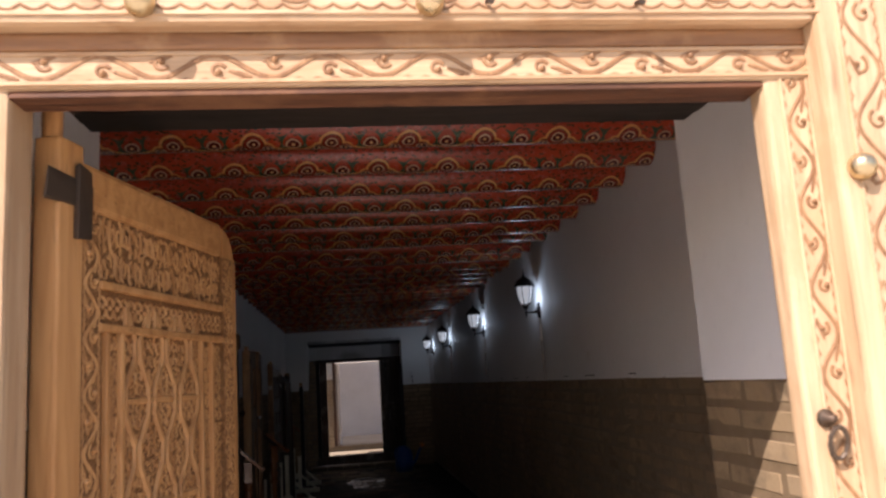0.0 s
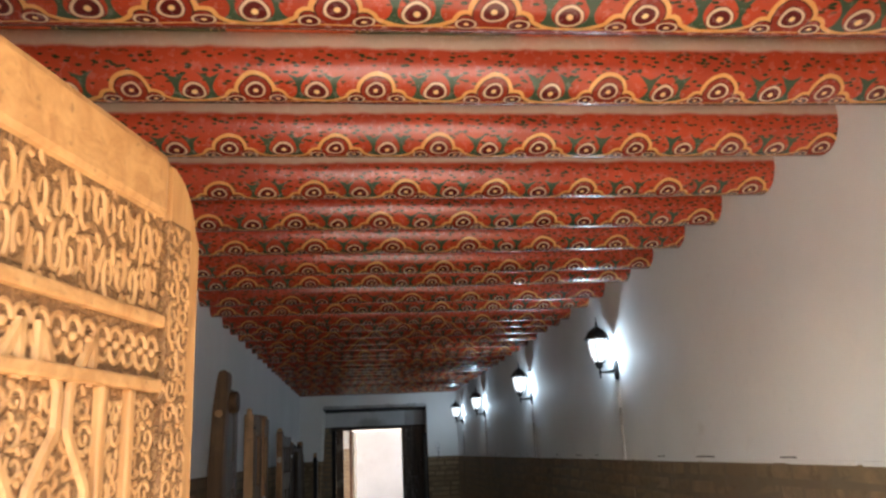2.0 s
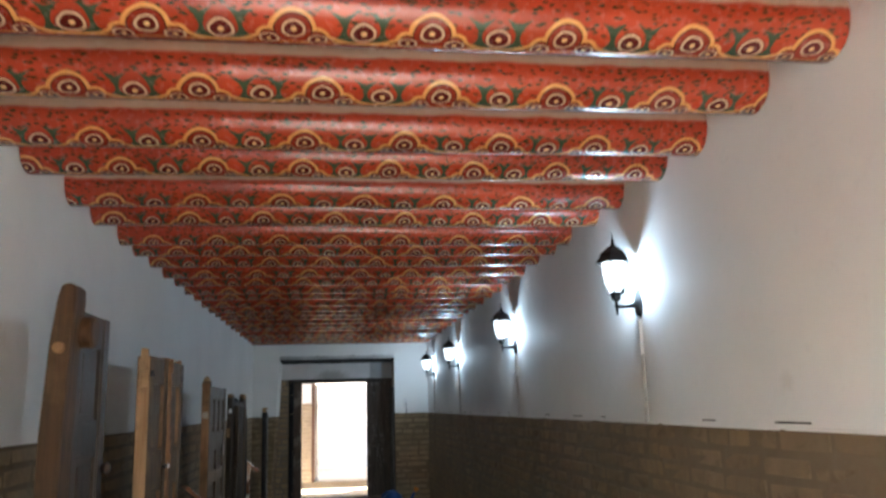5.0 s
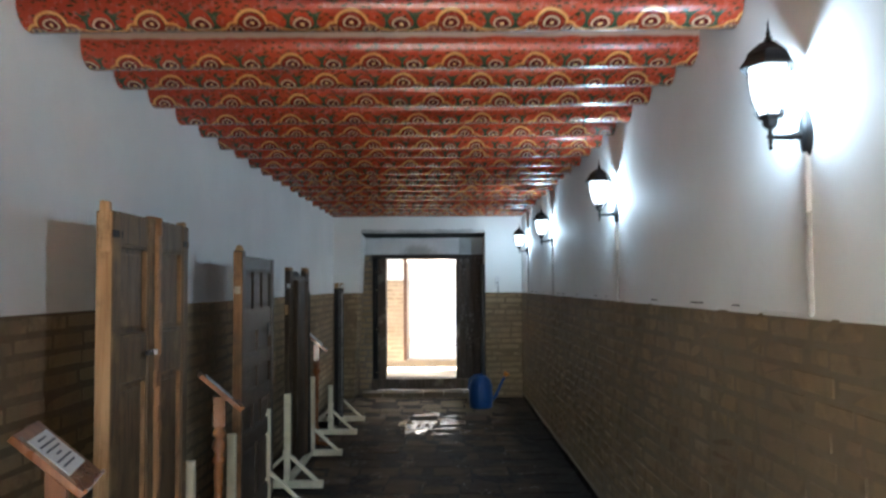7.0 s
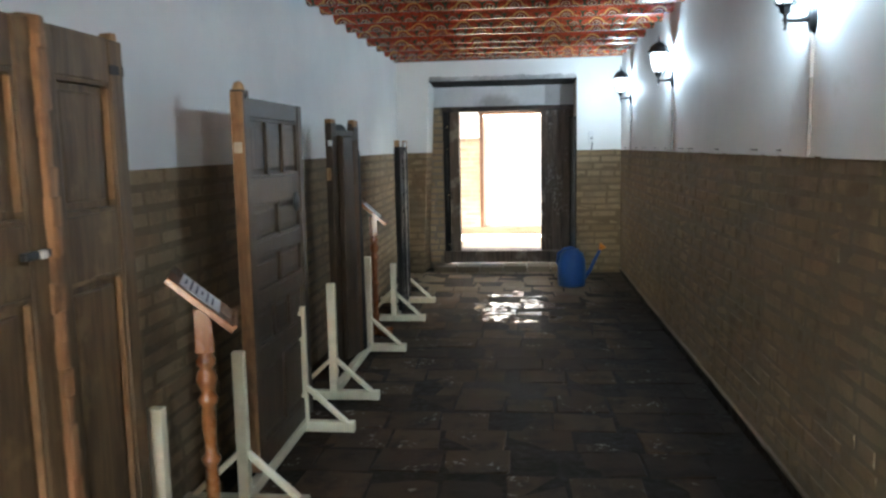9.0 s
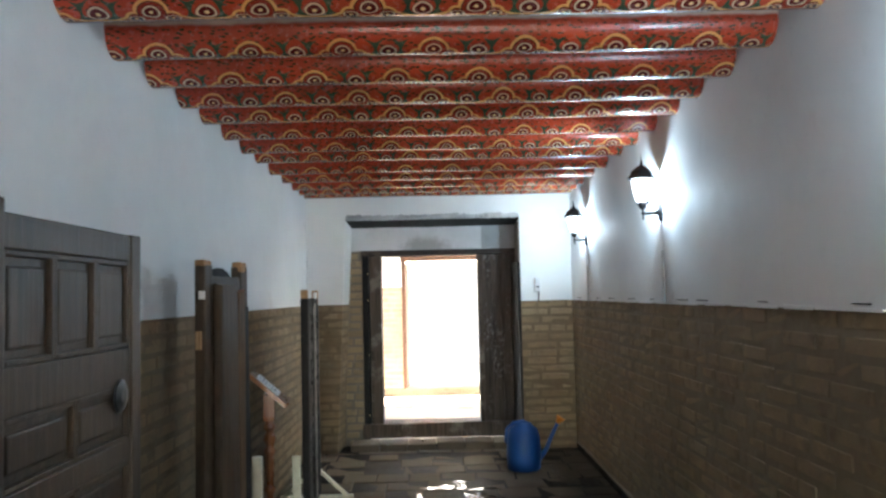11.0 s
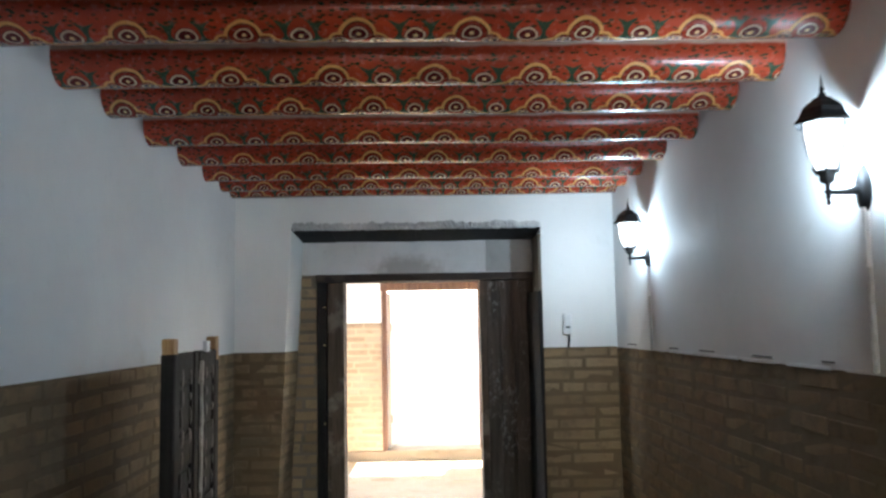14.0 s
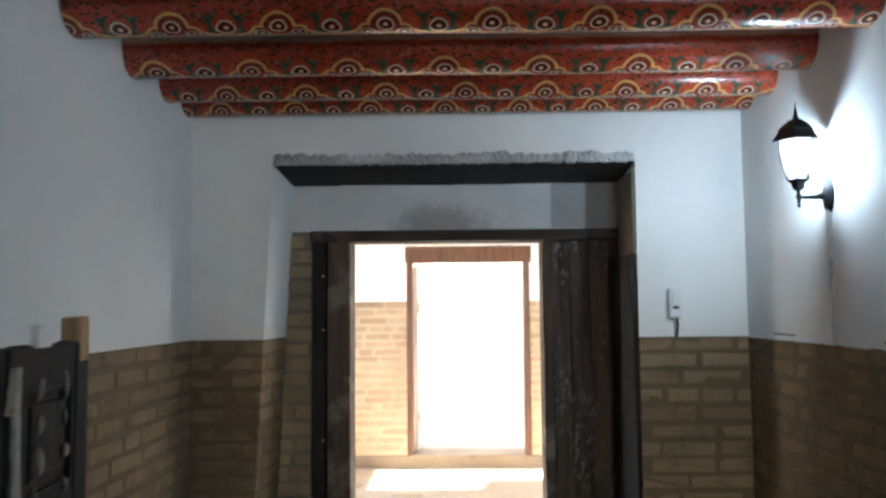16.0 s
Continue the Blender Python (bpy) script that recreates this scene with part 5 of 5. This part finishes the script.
ex = thing("old_door_leaf", "dark old door leaf with small carved panels", "door", "old doors on display", (-1.0, 10.0, 0))
old_leaf(ex, 0.0, 0.86, 0.075, 1.70, 0.06, GREY_WOOD, RED_EDGE, [(0.06, 0.28, 2), (0.33, 0.44, 3), (0.48, 0.58, 2), (0.62, 0.72, 2), (0.79, 0.95, 3)], (0.03, 0.0))
part("pivot_ring", lathe([(0.030, 1.690), (0.035, 1.702), (0.030, 1.716)], 12, 0, (0, 0.030)), BLACK_WOOD, ex)
part("pivot", lathe([(0.026, 1.70), (0.027, 1.735), (0.020, 1.755), (0.010, 1.765)], 10, 0, (0, 0.030)), EDGE_WOOD, ex, "raw orange pivot horn")
part("tag", box((-0.018, -0.012, 1.47), (0.018, -0.006, 1.515), 0.002), OLD_PAPER, ex, "small pale tag")
part("lock_plate", turned(lathe([(0.05, 0), (0.046, 0.006), (0.02, 0.012)], 14), Matrix.Translation((0.03, 0.70, 1.22)) @ Matrix.Rotation(math.pi / 2, 4, "Y")), IRON, ex)
stand((-0.985, 9.83, 0), 0.91, 0.67)

ex = thing("old_folding_door", "narrow black-brown folded door leaves on a stand", "door", "old doors on display", (-1.06, 11.80, 0, 0, 0, -12))
old_leaf(ex, 0.0, 0.42, 0.075, 1.60, 0.05, GREY_WOOD, GREY_WOOD, TWO_PANELS, (0.05, 0.05))
for y, wide, top, stuff in ((0.075, 0.175, 1.565, GREY_WOOD), (0.255, 0.062, 1.54, OLD_WOOD), (0.322, 0.05, 1.45, BLACK_WOOD)):
    slab = box((0.028, y, 0.08), (0.060, y + wide, top), 0.006, 0.007)
    for v in slab.verts:
        if v.co.z > top - 0.02:
            v.co.z += 0.02 * math.sin(40 * v.co.y)
    part("board", slab, stuff, ex)
for y in (0.036, 0.384):
    part("horn", box((-0.024, y - 0.034, 1.625), (0.024, y + 0.034, 1.672), 0.008, 0.004), RED_EDGE, ex, "rubbed orange horn")
arch_bm = bmesh.new()
arch_pts = [(0.075 + 0.27 * k / 10, 1.56 + 0.082 * math.sin(math.pi * k / 10) ** 0.6) for k in range(11)]
front = [arch_bm.verts.new((-0.012, y, z)) for y, z in [(0.075, 1.30)] + arch_pts + [(0.345, 1.30)]]
back = [arch_bm.verts.new((-0.030, v.co.y, v.co.z)) for v in front]
arch_bm.faces.new(front)
arch_bm.faces.new(back[::-1])
for k in range(len(front)):
    q = (k + 1) % len(front)
    arch_bm.faces.new((front[q], front[k], back[k], back[q]))
part("arched_board", arch_bm, BLACK_WOOD, ex, "black arched board between the stiles")
part("tag", box((0.0, -0.012, 1.50), (0.028, -0.004, 1.535), 0.002), PLASTIC_WHITE, ex, "small pale tag")
part("patch", box((-0.015, -0.014, 1.28), (0.012, -0.004, 1.36), 0.002), EDGE_WOOD, ex, "bare orange patch")
stand((-0.95, 11.27, 0), 1.12, 0.70)

ex = thing("old_folding_door", "narrow black door leaves with bare orange horns", "door", "old doors on display", (-0.88, 13.46, 0, 0, 0, 3))
old_leaf(ex, 0.0, 0.36, 0.075, 1.49, 0.05, BLACK_WOOD, BLACK_WOOD, TWO_PANELS, (0.0, 0.0))
old_leaf(ex, 0.37, 0.74, 0.075, 1.49, 0.05, BLACK_WOOD, BLACK_WOOD, TWO_PANELS, (0.0, 0.0))
streak = bmesh.new()
for k in range(16):
    add_box(streak, (0.020, 0.375 + random.uniform(-0.006, 0.006), 0.12 + k * 0.083), (0.034, 0.405 + random.uniform(-0.01, 0.012), 0.21 + k * 0.083), 0.004, 0.005)
for k in range(18):
    for y in (0.12, 0.25, 0.50, 0.63):
        z = 0.16 + k * 0.073
        boss = bmesh.new()
        bmesh.ops.create_uvsphere(boss, u_segments=8, v_segments=5, radius=1.0, matrix=pose(0.018, y + random.uniform(-0.01, 0.01), z, random.uniform(-20, 20)) @ Matrix.Diagonal((0.0075, random.uniform(0.010, 0.022), random.uniform(0.016, 0.038), 1)))
        part("carved_boss", boss, BLACK_GLOSS, ex)
part("worn_edge", streak, painted("bare_grey_wood", (0.30, 0.28, 0.26), (0.08, 0.07, 0.06), 0.6, 0.0, 26.0, 0.9), ex, "pale worn meeting edge")
for y in (0.03, 0.71):
    part("horn", box((-0.022, y - 0.028, 1.44), (0.022, y + 0.028, 1.545), 0.006, 0.002), EDGE_WOOD, ex, "bare orange horn")
part("tag", box((0.012, 0.47, 1.485), (0.030, 0.53, 1.53), 0.003), PLASTIC_WHITE, ex, "small pale tag")
stand((-0.93, 13.40, 0), 0.80, 0.50)


def lectern(at):
    """A turned post with a sloping board and a printed label; the board falls towards +x."""
    s = thing("lectern", "varnished wooden label stand with a printed card", "lectern", "label stands", at)
    profile = [(0.030, 0.03), (0.036, 0.06), (0.026, 0.09), (0.024, 0.13), (0.033, 0.150), (0.024, 0.170), (0.021, 0.20), (0.025, 0.30), (0.022, 0.385), (0.033, 0.400), (0.034, 0.415), (0.022, 0.430),
               (0.020, 0.46), (0.026, 0.54), (0.023, 0.60), (0.034, 0.615), (0.035, 0.632), (0.022, 0.650), (0.030, 0.670), (0.037, 0.695), (0.030, 0.722), (0.021, 0.735), (0.034, 0.752), (0.034, 0.768), (0.024, 0.782), (0.029, 0.80)]
    part("post", lathe(profile, 16), VARNISH, s, smooth=True)
    part("block", box((-0.032, -0.032, 0.795), (0.032, 0.032, 0.95), 0.005), VARNISH, s)
    for turn in (0, 90):
        part("foot", turned(box((-0.16, -0.025, 0.0), (0.16, 0.025, 0.035 + turn * 0.00004), 0.006), pose(0, 0, 0, 0, 0, turn + 45)), VARNISH, s)
    tilt = pose(0, 0, 0.98, 0, 42, 0)
    board = part("board", turned(box((-0.137, -0.140, -0.012), (0.137, 0.140, 0.012), 0.004), tilt), VARNISH, s)
    part("ledge", turned(box((0.125, -0.140, 0.010), (0.138, 0.140, 0.022), 0.003), tilt), VARNISH, s)
    card = part("card", turned(box((-0.095, -0.105, 0.0125), (0.065, 0.105, 0.015)), tilt), PAPER, s, "white printed card")
    for k, (a, b) in enumerate(((-0.05, 0.04), (-0.09, 0.09), (-0.085, 0.07), (-0.03, 0.03), (-0.09, 0.085), (-0.08, 0.06))):
        x = -0.080 + 0.022 * k
        part("text_line", turned(box((x, a, 0.0152), (x + 0.007, b, 0.0158)), tilt), INK, card)
    return s


stand_1 = lectern((-0.975, 7.76, 0, 0, 0, 13))
copy_thing(stand_1, pose(-0.925, 9.36, 0, 0, 0, 20))
copy_thing(stand_1, pose(-1.0, 12.93, 0, 0, 0, 8))

# ---- watering can ----
can = thing("watering_can", "blue plastic watering can with an orange rose", "watering can", at=Matrix.Translation((0.69, 15.12, 0)) @ Matrix.Diagonal((1.10, 1.10, 1.12, 1)))
part("body", lathe([(0.115, 0.0), (0.128, 0.012), (0.135, 0.10), (0.128, 0.24), (0.105, 0.31), (0.07, 0.335), (0.062, 0.35)], 24), BLUE, can, smooth=True)
bm = bmesh.new()
add_tube(bm, [(0.11, 0, 0.07), (0.17, 0, 0.14), (0.22, 0, 0.25), (0.27, 0, 0.345)], 0.022, 10, 1.0, lambda q: 1.0 - 0.4 * q)
part("spout", bm, BLUE, can, smooth=True)
part("rose", turned(lathe([(0.014, 0), (0.020, 0.02), (0.036, 0.045), (0.036, 0.055)], 14), Matrix.Translation((0.265, 0, 0.34)) @ pose(0, 0, 0, 0, 35, 0)), ORANGE, can, "orange sprinkler rose", True)
bm = bmesh.new()
add_tube(bm, [(-0.10, 0, 0.16), (-0.135, 0, 0.22), (-0.125, 0, 0.31), (-0.07, 0, 0.352), (0.0, 0, 0.362), (0.05, 0, 0.335)], 0.014, 8)
part("handle", bm, BLUE, can, smooth=True)

# wall foot coloured dark as shadow under its mortar lip, along the east wall
foot = bmesh.new()
lip = bmesh.new()
y = START + 0.02
while y < END - 0.1:
    run = min(random.uniform(0.25, 0.6), END - 0.02 - y)
    add_box(foot, (RIGHT - 0.006, y, -0.003), (RIGHT + 0.002, y + run, 0.062), 0.002, 0.003)
    add_box(lip, (RIGHT - 0.016 + random.uniform(-0.004, 0.004), y, 0.060), (RIGHT + 0.002, y + run + 0.01, 0.074 + random.uniform(-0.003, 0.005)), 0.004, 0.004)
    y += run
structure("wall_foot", foot, JOINT, "foot of the brick wall, coloured dark as shadow under the lip")
structure("mortar_lip", lip, LIP_MORTAR, "uneven mortar lip along the foot of the wall")

# ---- bricks and pavers ----


def piece_mesh(name, size, material, bevel, uneven):
    bm = box(tuple(-s / 2 for s in size), tuple(s / 2 for s in size), 0.0, uneven)
    bmesh.ops.bevel(bm, geom=list(bm.edges), offset=bevel, segments=1, affect="EDGES", clamp_overlap=True)
    data = bpy.data.meshes.new(name)
    bm.to_mesh(data)
    bm.free()
    data.materials.append(material)
    return data


def lay(parent, name, spots, size, material, bevel, uneven, limit, pick, rest_name, variants=6):
    """Lays pieces: the nearest as objects that share a few meshes, the rest joined. spots: (matrix, stretch along the piece's x)."""
    meshes = [piece_mesh(name, size, material, bevel, uneven) for _ in range(variants)]
    order = sorted(range(len(spots)), key=lambda i: pick(spots[i][0].translation))
    single = set(order[:limit])
    verts, faces, base = [], [], 0
    for i, (m, s) in enumerate(spots):
        data = meshes[random.randrange(variants)]
        m = m @ Matrix.Diagonal((s, 1, 1, 1))
        if i in single:
            ob = new(name, data)
            ob.parent = parent
            ob.matrix_basis = m
        else:
            verts += [m @ v.co for v in data.vertices]
            faces += [[base + k for k in p.vertices] for p in data.polygons]
            base += len(data.vertices)
    if verts:
        data = bpy.data.meshes.new(rest_name)
        data.from_pydata(verts, [], faces)
        data.materials.append(material)
        ob = new(rest_name, data)
        ob.parent = parent
        ob["kind"] = "stuff"


def courses(origin, along, out, length, height, start_shift=0.0, lean=0.0, widen=0.0, turn=1.0, sunk=0.0):
    """Places of bricks on a wall face: origin at its foot, along its run, out of its face. lean moves the face out with its height; widen lengthens each higher course."""
    base = length
    along, out = Vector(along), Vector(out)
    rot = Matrix((along, -out, Vector((0, 0, 1)))).transposed().to_4x4()
    spots = []
    row, z = 0, height - 0.006
    while z > 0.03:
        length = base + widen * z
        s = -random.uniform(0.0, 0.28) + start_shift
        while s < length:
            full = BRICK_LONG * random.choice((1.0, 1.0, 1.0, 0.52, 1.06, 0.9))
            a, b = max(s, 0.0), min(s + full, length)
            if b - a > 0.04:
                m = Matrix.Translation(Vector(origin) + along * ((a + b) / 2) - out * (0.025 + sunk + random.uniform(-0.001, 0.001)) + out * (lean * z) + Vector((0, 0, z - 0.028 + 0.005 * math.sin(1.3 * a + 0.9 * row)))) @ rot @ pose(0, 0, 0, turn * random.uniform(-1, 1), random.uniform(-0.5, 0.5), turn * random.uniform(-0.4, 0.4))
                spots.append((m, (b - a) / BRICK_LONG))
            s += full + JOINT_WIDE * random.uniform(0.7, 1.5)
        z -= COURSE
        row += 1
    return spots


BRICK_SIZE = (BRICK_LONG, 0.05, 0.054)


def bricked(parent, origin, along, out, length, height=DADO, material=None, limit=120, near=(0, 12, 1.2), lean=0.0, widen=0.0, worn=1.0):
    spots = courses(origin, along, out, length, height, 0.0, lean, widen, worn, 0.0016 if worn < 1 else 0.0)
    lay(parent, "brick", spots, BRICK_SIZE, material or BRICK, 0.003 * worn, 0.004 * worn, limit, lambda p: (p - Vector(near)).length, "bricks")


bricked(core_right, (RIGHT, START, 0), (0, 1, 0), (-1, 0, 0), END - START, material=SMEARED_BRICK, limit=300, near=(RIGHT, 10.5, 1.1), worn=0.75)
bricked(core_left, (LEFT, START, 0), (0, 1, 0), (1, 0, 0), END - START, limit=300, near=(LEFT, 13.5, 1.1))
bricked(core_pr, (NICHE_R, END, 0), (1, 0, 0), (0, -1, 0), RIGHT - NICHE_R - 0.004)
SKEW = Vector((0.06, 0.85, 0)).normalized()
bricked(core_pl, (LEFT + 0.004, END, 0), (1, 0, 0), (0, -1, 0), -0.999 - LEFT, widen=0.047)
bricked(core_pl, (-0.993, END, 0), SKEW, (SKEW.y, -SKEW.x, 0), 0.36, lean=0.047)
bricked(core_rr, (REV_R, 3.024, 0), (0, 1, 0), (-1, 0, 0), START - 3.024, DADO)
bricked(core_rl, (REV_L, 3.06, 0), (0, 1, 0), (1, 0, 0), START - 3.06, DADO)
niche_core = structure("niche_brick_strip", box((NICHE_L - 0.07, NICHE_BACK + 0.012, -0.02), (-0.765, 16.8, 1.95)), RAW, "grey mortar-smeared brick strip beside the old door")
bricked(niche_core, (NICHE_L - 0.06, NICHE_BACK, 0), (1, 0, 0), (0, -1, 0), 0.175, 1.93, NICHE_BRICK)
bricked(core_fw, (-2.2, FAR, 0.105), (1, 0, 0), (0, -1, 0), OP_L - 0.06 + 2.2, 1.62 - 0.105, COURT_BRICK, 150, (-0.8, FAR, 1))
bricked(core_fe, (OP_R + 0.06, FAR, 0.105), (1, 0, 0), (0, -1, 0), 0.8, 1.62 - 0.105, COURT_BRICK)

spots = []
PAVE = 0.285
rows = int((16.02 - START) / PAVE)
pale = []
for r in range(-5, rows + 1):
    y = START + (r + 0.5) * PAVE
    x = LEFT + random.uniform(-0.2, 0.0)
    slip = random.uniform(-0.012, 0.012)
    while x < RIGHT:
        wide = PAVE * random.uniform(0.86, 1.18)
        a, b = max(x, LEFT + 0.005), min(x + wide, RIGHT - 0.005)
        if b - a > 0.05:
            m = pose((a + b) / 2, y + slip + random.uniform(-0.014, 0.014), -0.025 + random.uniform(-0.003, 0.003), random.uniform(-0.5, 0.5), random.uniform(-0.6, 0.6), random.uniform(-3.0, 3.0))
            (pale if y < 5.0 else spots).append((m, (b - a) / PAVE))
        x += wide + 0.009
floor_ob = bpy.data.objects["floor"]
lay(floor_ob, "paver", pale, (PAVE - 0.004, PAVE - 0.012, 0.05), PALE_PAVER, 0.006, 0.003, 0, lambda p: p.y, "pavers")
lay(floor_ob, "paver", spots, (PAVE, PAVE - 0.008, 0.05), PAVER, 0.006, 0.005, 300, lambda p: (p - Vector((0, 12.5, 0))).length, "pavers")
spots = []
for k in range(60):
    m = pose(random.uniform(-1.2, 1.3), random.uniform(16.9, FAR - 0.25), -0.0285 + random.uniform(-0.002, 0.003), random.uniform(-0.8, 0.8), random.uniform(-0.8, 0.8), random.uniform(-4, 4))
    if all((m.translation - other.translation).length > 0.3 for other, _ in spots):
        spots.append((m, random.uniform(0.6, 1.0)))
lay(bpy.data.objects["floor_beyond"], "paver", spots, (PAVE - 0.005, 0.13, 0.05), FLOOR_BRICK, 0.006, 0.006, 120, lambda p: (p - Vector((0, 18, 0))).length, "pavers")
